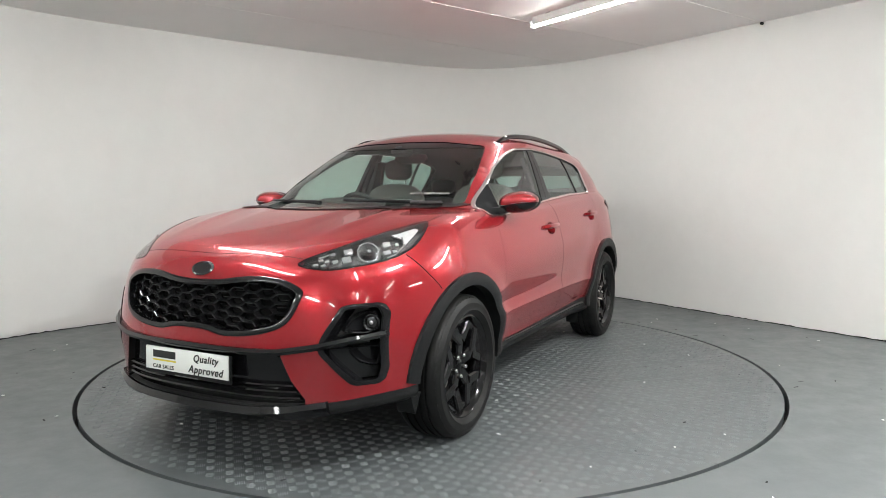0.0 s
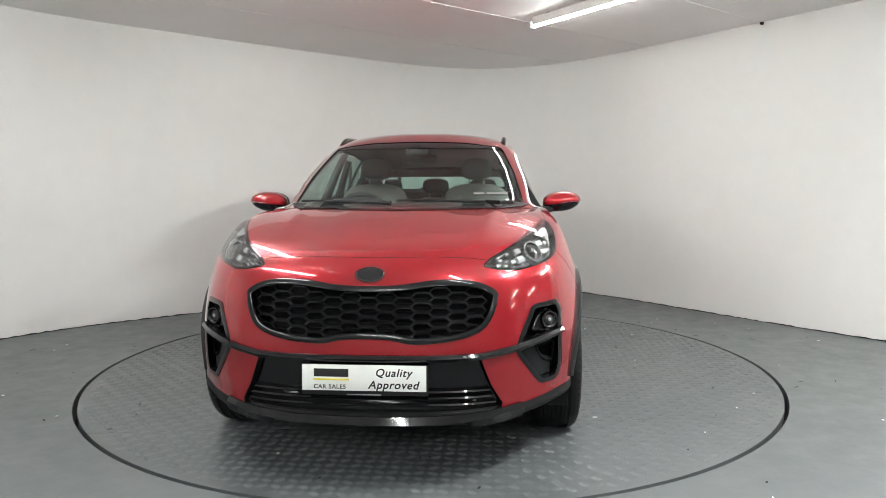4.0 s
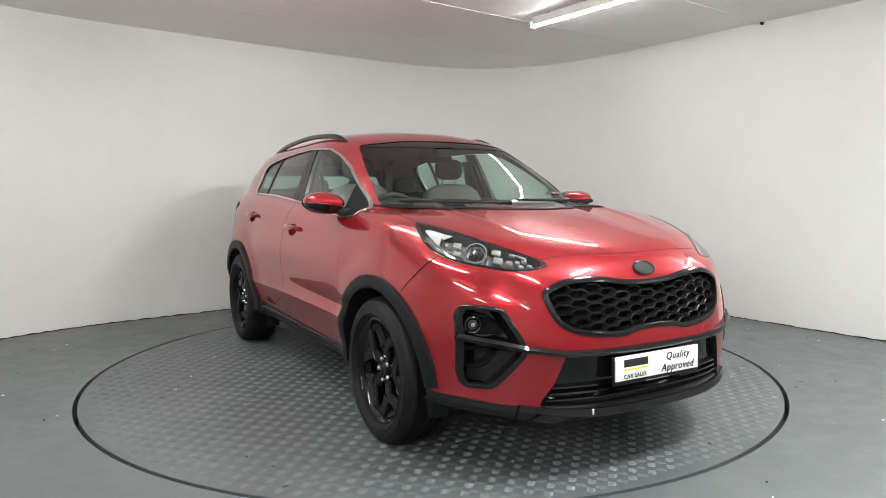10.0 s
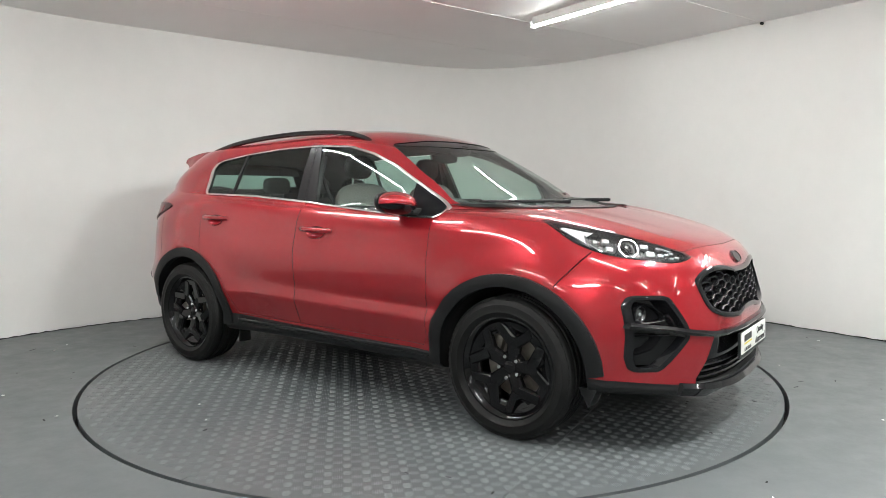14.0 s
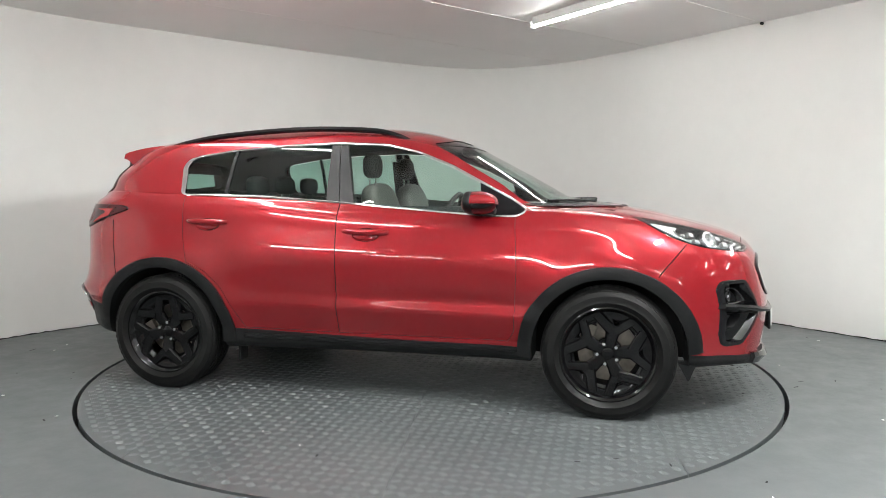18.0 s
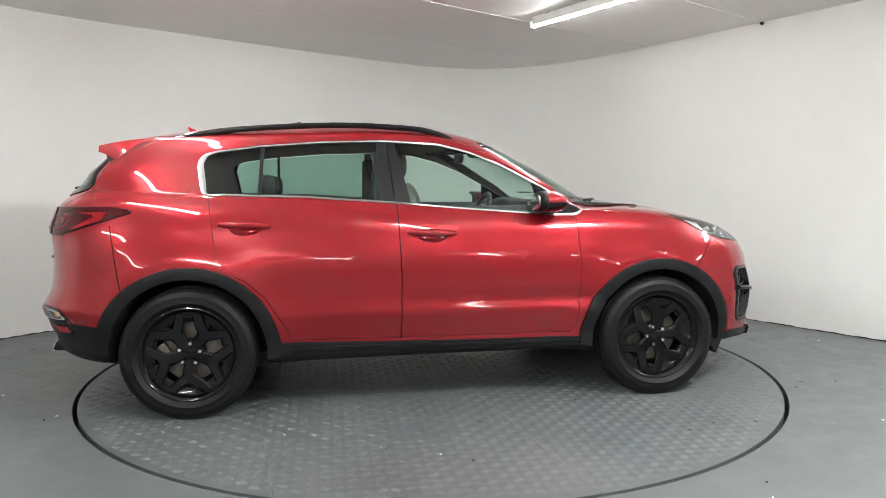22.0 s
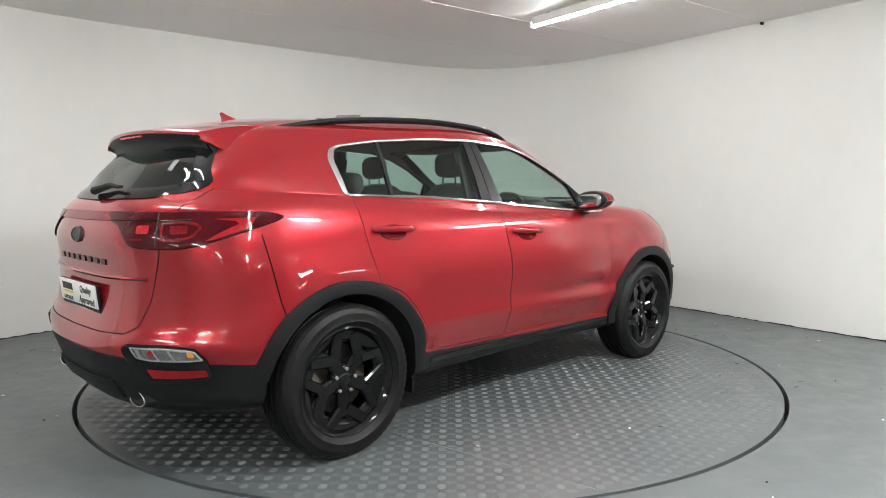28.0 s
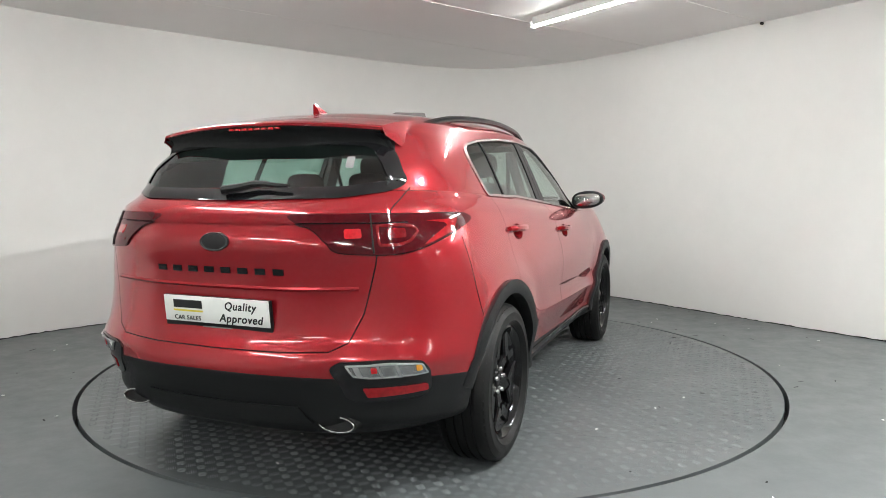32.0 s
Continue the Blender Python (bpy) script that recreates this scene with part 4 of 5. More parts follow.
def side_glazing(s):
    v = SIDE[s]
    inner = [((x, z)) for x, z in inset_poly(DLO_D, 0.011)]
    inner = [(x + (0.022 * math.exp(-((x0 + 1.285) / 0.035) ** 2)), z) for (x, z), (x0, z0) in zip(inner, DLO_D)]
    part("window_surround", band_bm(DLO_D, inner, v, 0.004, 0.008), SATIN, CAR, "satin chrome strip round the side windows")
    front = clip(clip(DLO_IN, PIL_F[0], PIL_F[1]), SAIL[1], SAIL[0])
    no_shadow(patch("front_door_window", front, v, GLASS, CAR, "clear side glass", -0.006, 0.0, 0.05))
    rear = clip(clip(DLO_IN, PIL_R[1], PIL_R[0]), QUART[0], QUART[1])
    no_shadow(patch("rear_door_window", rear, v, DARK_GLASS, CAR, "dark tinted side glass", -0.006, 0.0, 0.05))
    quarter = clip(DLO_IN, QUART[1], QUART[0])
    no_shadow(patch("quarter_window", quarter, v, DARK_GLASS, CAR, "dark tinted side glass", -0.006, 0.0, 0.05))
    sail = clip(DLO_IN, SAIL[0], SAIL[1])
    patch("mirror_sail", sail, v, MATT_BLACK, CAR, "black plastic corner", 0.0, 0.03, 0.04)
    a = clip(clip(DLO_IN, PIL_F[1], PIL_F[0]), SEAM_A[0], SEAM_A[1])
    b = clip(clip(DLO_IN, PIL_R[0], PIL_R[1]), SEAM_B[1], SEAM_B[0])
    for q in (a, b):
        patch("pillar_cover", q, v, SATIN_BLACK, CAR, "satin black pillar cover", -0.002, 0.03, 0.04)
    o, i2 = ribbon(line_pts(QUART[0], QUART[1], 0.04), 0.020)
    bar = clip(clip(o + i2[::-1], (5, 1.47), (-5, 1.47)), (-5, 1.19), (5, 1.19))
    patch("division_bar", bar, v, BLACK_TRIM, CAR, "", -0.002, 0.02, 0.03)


for s in (1, -1):
    side_glazing(s)

no_shadow(patch("windscreen", inset_poly(WINDSCREEN, -0.006), FRONT, GLASS, CAR, "clear windscreen", -0.005, 0.0, 0.06))
frit = clip(inset_poly(WINDSCREEN, -0.004), (-5, 1.492), (5, 1.492))
patch("windscreen_shade", frit, FRONT, BLACK_GLOSS, CAR, "black band along the windscreen top", -0.003, 0.004, 0.04)
no_shadow(patch("rear_window", inset_poly(REAR_GLASS, -0.004), REAR, DARK_GLASS, CAR, "dark tinted rear glass", 0.002, 0.0, 0.06))
part("rear_window_border", band_bm(inset_poly(dense(REAR_GLASS, 0.04), -0.010), inset_poly(dense(REAR_GLASS, 0.04), 0.035), REAR, 0.005, 0.014), BLACK_GLOSS, CAR, "black glass border")
cowl = [(0.66, 1.126), (0.71, 1.142), (0.66, 1.145), (0.30, 1.136), (0.0, 1.134), (-0.30, 1.136), (-0.66, 1.145), (-0.71, 1.142), (-0.66, 1.126), (0.0, 1.118)]
patch("cowl", cowl, FRONT, BLACK_TRIM, CAR, "black cowl below the windscreen", 0.004, 0.02, 0.05)


def wiper(y0, y1, bend):
    line = path2d([(y0, 1.132), ((y0 + y1) / 2, 1.138 + bend), (y1, 1.142 + bend)], 0.06)
    pts = []
    for a, b in line:
        h, n = FRONT.cast(a, b)
        pts.append(h + n * 0.022)
    part("wiper_arm", tube_bm(pts, [0.012 - 0.006 * i / len(pts) for i in range(len(pts))], 8), BLACK_TRIM, CAR)
    blade = [FRONT.cast(a, b + 0.006)[0] + FRONT.cast(a, b)[1] * 0.012 for a, b in line[1:]]
    part("wiper_blade", tube_bm(blade, 0.006, 6), RUBBER, CAR)


wiper(-0.05, -0.60, 0.0)
wiper(0.60, 0.05, 0.004)


# ---- arches and sills ----
def arch_band(ax, s):
    def arc(rx, rz, a0, a1, n=44):
        return [(ax + rx * math.cos(math.radians(a0 + (a1 - a0) * k / n)), HUB_Z + 0.004 + rz * math.sin(math.radians(a0 + (a1 - a0) * k / n))) for k in range(n + 1)]
    a0, a1 = (-4, 168) if ax < 0 else (3, 184)
    o, i2 = arc(0.480, 0.462, a0, a1), arc(0.408, 0.402, a0 - 2, a1 + 2)
    rise = [0.003 + 0.013 * min(1.0, (44 - k if ax < 0 else k + 4) / 9) for k in range(45)]
    part("wheel_arch_trim", band_bm(o, i2, SIDE[s], rise, 0.05, closed=False, crown=0.006), BLACK_TRIM, CAR, "matt black wheel arch trim")


for s in (1, -1):
    for ax in (AXLE, -AXLE):
        arch_band(ax, s)
    o, i2 = ribbon(path2d([(0.86, 0.352), (0.4, 0.348), (-0.80, 0.352)], 0.06), 0.026)
    part("sill_strip", band_bm(o, i2, SIDE[s], 0.008, 0.02, closed=False), BLACK_GLOSS, CAR, "gloss black sill strip")
    # mud flaps
    part("mud_flap", prism([(1.695, 0.31), (1.785, 0.31), (1.752, 0.225), (1.744, 0.22)], "y", min(s * 0.76, s * 0.85), max(s * 0.76, s * 0.85)), BLACK_TRIM, CAR)


# ---- wheels ----
def wheel_thing():
    """A wheel whose outer face looks to +y, hub at the origin."""
    bm = revolve_y([(0.205, -0.105), (0.236, -0.105), (0.236, -0.098), (0.212, -0.085), (0.200, 0.03), (0.214, 0.060), (0.226, 0.088), (0.240, 0.092), (0.242, 0.100), (0.232, 0.103),
                    (0.222, 0.094), (0.208, 0.066), (0.194, 0.03), (0.200, -0.08)], 72, closed=True)
    wheel = part("wheel", bm, RIM_BLACK, CAR, "gloss black five-spoke alloy wheel")
    prof = [(0.250, -0.100), (0.272, -0.117), (0.300, -0.121), (0.330, -0.113), (0.346, -0.100), (0.353, -0.088)]
    for y in (-0.060, -0.020, 0.020, 0.060):
        prof += [(0.356, y - 0.008), (0.349, y - 0.006), (0.349, y + 0.006), (0.356, y + 0.008)]
    prof += [(0.353, 0.088), (0.346, 0.100), (0.330, 0.113), (0.318, 0.1175), (0.316, 0.1195), (0.300, 0.121), (0.284, 0.120), (0.280, 0.1220), (0.274, 0.117), (0.256, 0.101), (0.246, 0.0)]
    part("tyre", revolve_y(prof, 96, closed=True), RUBBER, wheel, "black rubber tyre")
    # shoulder blocks
    bm = bmesh.new()
    for k in range(60):
        a = 2 * math.pi * k / 60
        m = Matrix.Rotation(-a, 3, "Y")
        for sg in (-1, 1):
            b2 = box_bm(0, 0, 0, 0.010, 0.026, 0.022, 0.0)
            bmesh.ops.rotate(b2, verts=b2.verts, cent=(0, 0, 0), matrix=Matrix.Rotation(radians(28 * sg), 3, "Z"))
            bmesh.ops.translate(b2, verts=b2.verts, vec=(0.3425, sg * 0.094, 0))
            bmesh.ops.rotate(b2, verts=b2.verts, cent=(0, 0, 0), matrix=m)
            me = bpy.data.meshes.new("tmp")
            b2.to_mesh(me)
            b2.free()
            bm.from_mesh(me)
            bpy.data.meshes.remove(me)
    tagged(part("tread_block", bm, RUBBER, wheel), kind="stuff")

    def bar(bm, r0, a0, r1, a1, w0, w1, y0, y1, deep=0.032):
        p0 = Vector((r0 * math.sin(a0), 0, r0 * math.cos(a0)))
        p1 = Vector((r1 * math.sin(a1), 0, r1 * math.cos(a1)))
        d = (p1 - p0).normalized()
        nrm = Vector((d.z, 0, -d.x))
        sec = []
        for p, w, y in ((p0, w0, y0), (p1, w1, y1)):
            sec.append([bm.verts.new(p + nrm * (w / 2 * k) + Vector((0, y + h, 0))) for k, h in ((-1.0, -deep), (-1.0, -0.008), (-0.72, 0.0), (0.72, 0.0), (1.0, -0.008), (1.0, -deep))])
        for k in range(6):
            l = (k + 1) % 6
            bm.faces.new((sec[0][k], sec[0][l], sec[1][l], sec[1][k]))
        bm.faces.new(sec[0])
        bm.faces.new(sec[1])

    for k in range(5):
        a = 2 * math.pi * k / 5
        bm = bmesh.new()
        bar(bm, 0.030, a, 0.150, a + 0.05, 0.052, 0.078, 0.060, 0.080)
        bar(bm, 0.120, a + 0.08, 0.206, a + 0.52, 0.056, 0.050, 0.0795, 0.083)
        bar(bm, 0.120, a - 0.05, 0.206, a - 0.36, 0.050, 0.046, 0.0785, 0.082)
        bar(bm, 0.205, a + 0.44, 0.205, a + 0.94, 0.044, 0.044, 0.0765, 0.0765, 0.026)
        bar(bm, 0.150, a + 0.12, 0.224, a + 0.30, 0.030, 0.026, 0.066, 0.070, 0.02)
        bar(bm, 0.222, a + 0.50, 0.222, a - 0.36, 0.020, 0.018, 0.070, 0.070, 0.02)
        part("spoke", bm, RIM_BLACK, wheel, angle=25)
        bm = revolve_y([(0.0, 0.080), (0.008, 0.080), (0.0115, 0.075), (0.0115, 0.05)], 10)
        bmesh.ops.translate(bm, verts=bm.verts, vec=(0.052 * math.sin(a + 0.63), -0.004, 0.052 * math.cos(a + 0.63)))
        part("wheel_nut", bm, CHROME, wheel, "chrome wheel nut")
    part("rim_face", revolve_y([(0.166, 0.040), (0.166, 0.058), (0.172, 0.064), (0.222, 0.076), (0.230, 0.070), (0.228, 0.05)], 60), RIM_BLACK, wheel)
    part("centre_cap", revolve_y([(0.0, 0.066), (0.024, 0.066), (0.030, 0.062), (0.034, 0.05), (0.07, 0.05), (0.075, 0.03)], 36), RIM_BLACK, wheel)
    part("brake_disc", revolve_y([(0.0, -0.03), (0.06, -0.03), (0.075, -0.012), (0.075, 0.0), (0.150, 0.0), (0.150, -0.022), (0.06, -0.022)], 48), DISC_STEEL, wheel, "worn steel brake disc")
    cal = box_bm(0.118, 0.006, 0.055, 0.075, 0.05, 0.12, 0.012)
    part("brake_caliper", cal, DISC_STEEL, wheel)
    bm = revolve_y([(0.0, -0.09), (0.205, -0.09)], 36)
    part("back_plate", bm, VOID, wheel)
    for ob in [wheel] + [c for c in wheel.children if not c.name.startswith("t")]:      # an 18 inch rim
        ob.data.transform(Matrix.Diagonal((1.068, 1.0, 1.068, 1.0)))
    return wheel


WHEEL = wheel_thing()
WHEEL.matrix_basis = pose(AXLE, 0.808, HUB_Z)
copy_thing(WHEEL, pose(-AXLE, 0.812, HUB_Z, 0, 25, 0))
copy_thing(WHEEL, pose(AXLE, -0.808, HUB_Z, 0, -14, 180))
copy_thing(WHEEL, pose(-AXLE, -0.812, HUB_Z, 0, 31, 180))


# ---- nose: grille, intake, lamps ----
GRILLE_D = dense(GRILLE, 0.03)
part("grille_frame", band_bm(inset_poly(GRILLE_D, -0.005), inset_poly(GRILLE_D, 0.017), FRONT, 0.006, 0.06, crown=0.003), BLACK_GLOSS, CAR, "gloss black grille surround")


def in_poly(x, y, B):
    c = False
    for i in range(len(B)):
        (x1, y1), (x2, y2) = B[i], B[i - 1]
        if (y1 > y) != (y2 > y) and x < (x2 - x1) * (y - y1) / (y2 - y1) + x1:
            c = not c
    return c


def grille_mesh():
    """Honeycomb of flat hexagon cells, each a raised open frame."""
    lim = inset_poly(GRILLE_D, 0.018)
    for row in range(-4, 5):
        for col in range(-7, 8):
            cy = col * 0.0735
            cz = 0.737 + (row + (0.5 if col % 2 else 0.0)) * 0.0405
            if not in_poly(cy, cz, lim):
                continue
            hexa = [(cy + u * 0.0470, cz + v * 0.0200) for u, v in ((-1.0, 0.0), (-0.58, 1.0), (0.58, 1.0), (1.0, 0.0), (0.58, -1.0), (-0.58, -1.0))]
            small = [(cy + (y - cy) * 0.86, cz - 0.0022 + (z - cz) * 0.68) for y, z in hexa]
            bm = band_bm(hexa, small, FRONT, -0.016, 0.03, crown=0.004)
            part("grille_cell", bm, GRILLE_BLACK, CAR, angle=20)


grille_mesh()
patch("grille_backing", inset_poly(GRILLE, 0.01), FRONT, VOID, CAR, "", -0.075, 0.0, 0.08)
for k, z in enumerate((0.665, 0.70, 0.735, 0.77, 0.805)):
    lim = inset_poly(GRILLE_D, 0.03)
    ys = [y / 100 for y in range(-50, 51, 5) if in_poly(y / 100, z, lim)]
    if len(ys) > 2:
        o, i2 = ribbon([(y, z) for y in ys], 0.008)
        part("cooling_louvre", band_bm(o, i2, FRONT, -0.060, 0.008, closed=False), BLACK_TRIM, CAR)

# lower intake
patch("intake_panel", inset_poly(INTAKE, 0.004), FRONT, BLACK_GLOSS, CAR, "gloss black lower intake panel", -0.030, 0.01, 0.05)
for z, w in ((0.545, 0.030), (0.405, 0.012), (0.378, 0.012), (0.35, 0.012)):
    e = 0.44 + (0.56 - z) * 0.40
    o, i2 = ribbon(line_pts((-e, z), (e, z), 0.06), w)
    part("intake_slat", band_bm(o, i2, FRONT, -0.012, 0.03, closed=False, crown=0.005), BLACK_GLOSS, CAR)
blade = path2d([(-0.795, 0.615), (-0.70, 0.600), (-0.60, 0.578), (-0.45, 0.556), (-0.30, 0.552), (0.0, 0.552), (0.30, 0.552), (0.45, 0.556), (0.60, 0.578), (0.70, 0.600), (0.795, 0.615)], 0.04)
o, i2 = ribbon(blade, 0.026)
part("bumper_blade", band_bm(o, i2, FRONT, 0.016, 0.05, closed=False, crown=0.008), BLACK_GLOSS, CAR, "gloss black blade across the bumper")
lip = path2d([(-0.62, 0.318), (-0.50, 0.300), (-0.30, 0.285), (0.0, 0.280), (0.30, 0.285), (0.50, 0.300), (0.62, 0.318)], 0.04)
o, i2 = ribbon(lip, 0.052)
part("bumper_lip", band_bm(o, i2, FRONT, 0.014, 0.05, closed=False, crown=0.010), BLACK_GLOSS, CAR, "gloss black front lip")


def at(view, p, depth):
    """A place on the skin below p, pushed in by depth."""
    h, n = view.cast(*view.flat(p))
    return h + view.d * depth


def facing(view, p):
    m = Matrix((view.e1, view.e2, -view.d)).transposed().to_4x4()
    return Matrix.Translation(p) @ m


def lamp_box(name, view, p, depth, sx, sy, sz, mat, parent, bevel=0.004, label="", turn=0.0):
    bm = box_bm(0, 0, 0, sx, sy, sz, bevel)
    bmesh.ops.transform(bm, matrix=facing(view, at(view, p, depth)) @ Matrix.Rotation(radians(turn), 4, "Z"), verts=bm.verts)
    return part(name, bm, mat, parent, label)


def lamp_round(name, view, p, depth, prof, mat, parent, label=""):
    bm = revolve_y(prof, 28)
    bmesh.ops.rotate(bm, verts=bm.verts, matrix=Matrix.Rotation(radians(90), 3, "X"))
    bmesh.ops.transform(bm, matrix=facing(view, at(view, p, depth)), verts=bm.verts)
    return part(name, bm, mat, parent, label)


def headlight(s):
    v = oblique((HEAD_D[0], s * HEAD_D[1], HEAD_D[2]))
    P = to_side(HEAD, s)
    poly = smooth_poly([v.flat(p) for p in P], 5)
    head = no_shadow(patch("headlight", poly, v, LENS, CAR, "clear headlight with projector lens", 0.003, 0.0, 0.03))
    D = dense(poly, 0.03)

    def flat(*pts):
        return [v.flat((x, s * y, z)) for x, y, z in pts]

    def at_s(p):
        return (p[0], s * p[1], p[2])
    part("lamp_rim", band_bm(inset_poly(D, -0.004), inset_poly(D, 0.007), v, 0.001, 0.03, crown=0.001), BLACK_GLOSS, head)
    patch("bezel", inset_poly(poly, 0.006), v, BEZEL, head, "dark chrome lamp bezel", -0.040, 0.0, 0.03)
    lamp_round("projector_ring", v, at_s((1.855, 0.680, 0.952)), 0.030, [(0.030, 0.0), (0.039, 0.006), (0.044, 0.024), (0.049, 0.024), (0.049, 0.0)], BEZEL, head, "dark chrome projector ring")
    lamp_round("projector_lens", v, at_s((1.855, 0.680, 0.952)), 0.030, [(0.0, 0.022), (0.012, 0.020), (0.022, 0.014), (0.031, 0.0), (0.031, -0.01)], BLACK_GLOSS, head, "dark glass projector lens")
    lamp_round("projector_core", v, at_s((1.85, 0.682, 0.958)), 0.009, [(0.0, 0.004), (0.006, 0.003), (0.010, 0.0)], LAMP_PALE, head)
    cells = ((1.911, 0.616, 0.961, 0.040, 0.026), (1.945, 0.630, 0.928, 0.042, 0.030), (1.762, 0.718, 0.986, 0.036, 0.026), (1.791, 0.738, 0.951, 0.036, 0.024), (1.722, 0.747, 0.984, 0.020, 0.018), (1.756, 0.757, 0.956, 0.022, 0.016),
             (1.960, 0.568, 0.951, 0.026, 0.014), (1.981, 0.596, 0.920, 0.028, 0.018), (2.008, 0.540, 0.927, 0.024, 0.014), (1.998, 0.566, 0.922, 0.022, 0.013), (2.033, 0.530, 0.906, 0.024, 0.014), (2.018, 0.561, 0.904, 0.022, 0.013), (2.010, 0.594, 0.886, 0.030, 0.014))
    for x, y, z, w, h in cells:
        lamp_box("light_cell", v, at_s((x, y, z)), 0.022, w, h, 0.024, LAMP_PALE, head, 0.006, "pale square light cell", 10 * s)
    top = [(2.000, 0.514, 0.944), (1.907, 0.564, 0.982), (1.778, 0.626, 1.019), (1.66, 0.672, 1.044), (1.52, 0.722, 1.068), (1.54, 0.735, 1.060), (1.677, 0.690, 1.034), (1.796, 0.642, 1.009), (1.922, 0.578, 0.970), (2.003, 0.528, 0.936)]
    patch("light_guide", flat(*top), v, LAMP_WING, head, "pale light strip along the top", -0.012, 0.010, 0.02)
    wing = [(1.690, 0.692, 1.031), (1.55, 0.740, 1.056), (1.545, 0.763, 1.048), (1.60, 0.772, 1.022), (1.685, 0.772, 0.980), (1.672, 0.748, 1.010)]
    patch("side_reflector", flat(*wing), v, LAMP_WING, head, "pale side reflector", -0.017, 0.006, 0.02)
    edge = [(1.672, 0.745, 1.012), (1.694, 0.770, 0.980), (1.765, 0.764, 0.941), (1.881, 0.718, 0.897), (1.998, 0.622, 0.876)]
    pts = [at(v, at_s(p), 0.016) for p in edge]
    part("chrome_strip", tube_bm([pts[i].lerp(pts[i + 1], k / 3) for i in range(4) for k in range(3)] + [pts[-1]], 0.0045, 6), CHROME, head, "thin chrome strip")


def fog_lamp(s):
    D = dense(round_poly(mirror(FOG, s), 0.008, 2), 0.03)
    fog = part("fog_lamp_surround", band_bm(inset_poly(D, -0.004), inset_poly(D, 0.016), FRONT, 0.003, 0.10, crown=0.002), BLACK_GLOSS, CAR, "gloss black fog lamp surround")
    patch("inner_panel", inset_poly(D, 0.004), FRONT, BLACK_GLOSS, fog, "", -0.055, 0.0, 0.03)
    v = oblique((-0.9, -0.35 * s, 0.0))
    c = (1.93, s * 0.745, 0.662)
    # upper pod: a rounded housing that narrows inwards, with the lamp at its outer end
    pod = smooth_poly([v.flat((1.93, s * y, z)) for y, z in ((0.790, 0.665), (0.775, 0.706), (0.735, 0.714), (0.690, 0.700), (0.655, 0.668), (0.640, 0.636), (0.668, 0.626), (0.735, 0.618), (0.780, 0.630))], 5)
    D2 = dense(pod, 0.012)
    part("fog_pod", band_bm(D2, inset_poly(D2, 0.009), v, -0.022, 0.04, crown=0.004), GRILLE_BLACK, fog, "gloss black fog lamp pod")
    patch("pod_floor", inset_poly(pod, 0.006), v, MATT_BLACK, fog, "", -0.050, 0.0, 0.02)
    lamp_round("fog_ring", v, c, 0.030, [(0.022, 0.0), (0.027, 0.010), (0.033, 0.014), (0.037, 0.012), (0.037, -0.02)], GRILLE_BLACK, fog)
    lamp_round("fog_lens", v, c, 0.028, [(0.0, 0.008), (0.012, 0.006), (0.022, 0.0), (0.022, -0.01)], DARK_LENS, fog, "round fog lamp lens")
    lamp_round("fog_bulb", v, c, 0.022, [(0.0, 0.006), (0.006, 0.004), (0.009, 0.0)], LAMP_PALE, fog)
    # lower pocket: a grey panel inboard of a dark air duct
    patch("pocket_panel", mirror([(0.618, 0.560), (0.700, 0.560), (0.712, 0.530), (0.735, 0.492), (0.778, 0.470), (0.776, 0.425), (0.716, 0.424), (0.640, 0.520)], s), FRONT, BLACK_TRIM, fog, "grey textured pocket panel", -0.028, 0.03, 0.02)
    duct = dense(smooth_poly(mirror([(0.708, 0.562), (0.716, 0.530), (0.738, 0.498), (0.780, 0.478), (0.790, 0.500), (0.790, 0.560)], s), 4), 0.015)
    part("duct_rim", band_bm(duct, inset_poly(duct, 0.006), FRONT, -0.026, 0.05, crown=0.002), MATT_BLACK, fog)


for s in (1, -1):
    headlight(s)
    fog_lamp(s)


def badge(view, c, w, h):
    cy, cz = c
    ell = [(cy + w * math.cos(2 * math.pi * k / 40), cz + h * math.sin(2 * math.pi * k / 40)) for k in range(40)]
    sm = [(cy + (y - cy) * 0.86, cz + (z - cz) * 0.80) for y, z in ell]
    b = patch("badge", sm, view, SATIN_BLACK, CAR, "oval black badge", 0.006, 0.01, 0.02)
    part("badge_rim", band_bm(ell, sm, view, 0.008, 0.012, crown=0.003), DARK_LENS, b, "dark satin rim")


badge(FRONT, (0.004, 0.876), 0.061, 0.029)
badge(REAR, (0.005, 1.026), 0.067, 0.035)


# ---- number plates ----
def letters(text, size, x, z, shear=0.0):
    """Flat letters in the plate's own plane, x to the right, z up."""
    cu = bpy.data.curves.new("letters", "FONT")
    cu.body, cu.size, cu.align_x, cu.extrude, cu.shear = text, size, "CENTER", 0.0008, shear
    cu.space_character = 1.12
    ob = new("tmp_text", cu)
    me = bpy.data.meshes.new_from_object(ob.evaluated_get(bpy.context.evaluated_depsgraph_get()))
    bpy.data.objects.remove(ob)
    bm = bmesh.new()
    for dx, dz in ((-1, -1), (1, -1), (1, 1), (-1, 1), (0, 0)):     # thickens the strokes
        m2 = me.copy()
        k = size * 0.016
        m2.transform(Matrix.Translation((x + dx * k, -0.00004 * (dx + 2 * dz), z + dz * k)) @ Matrix.Rotation(radians(90), 4, "X"))
        bm.from_mesh(m2)
        bpy.data.meshes.remove(m2)
    me = bpy.data.meshes.new("letters")
    bm.to_mesh(me)
    bm.free()
    return me


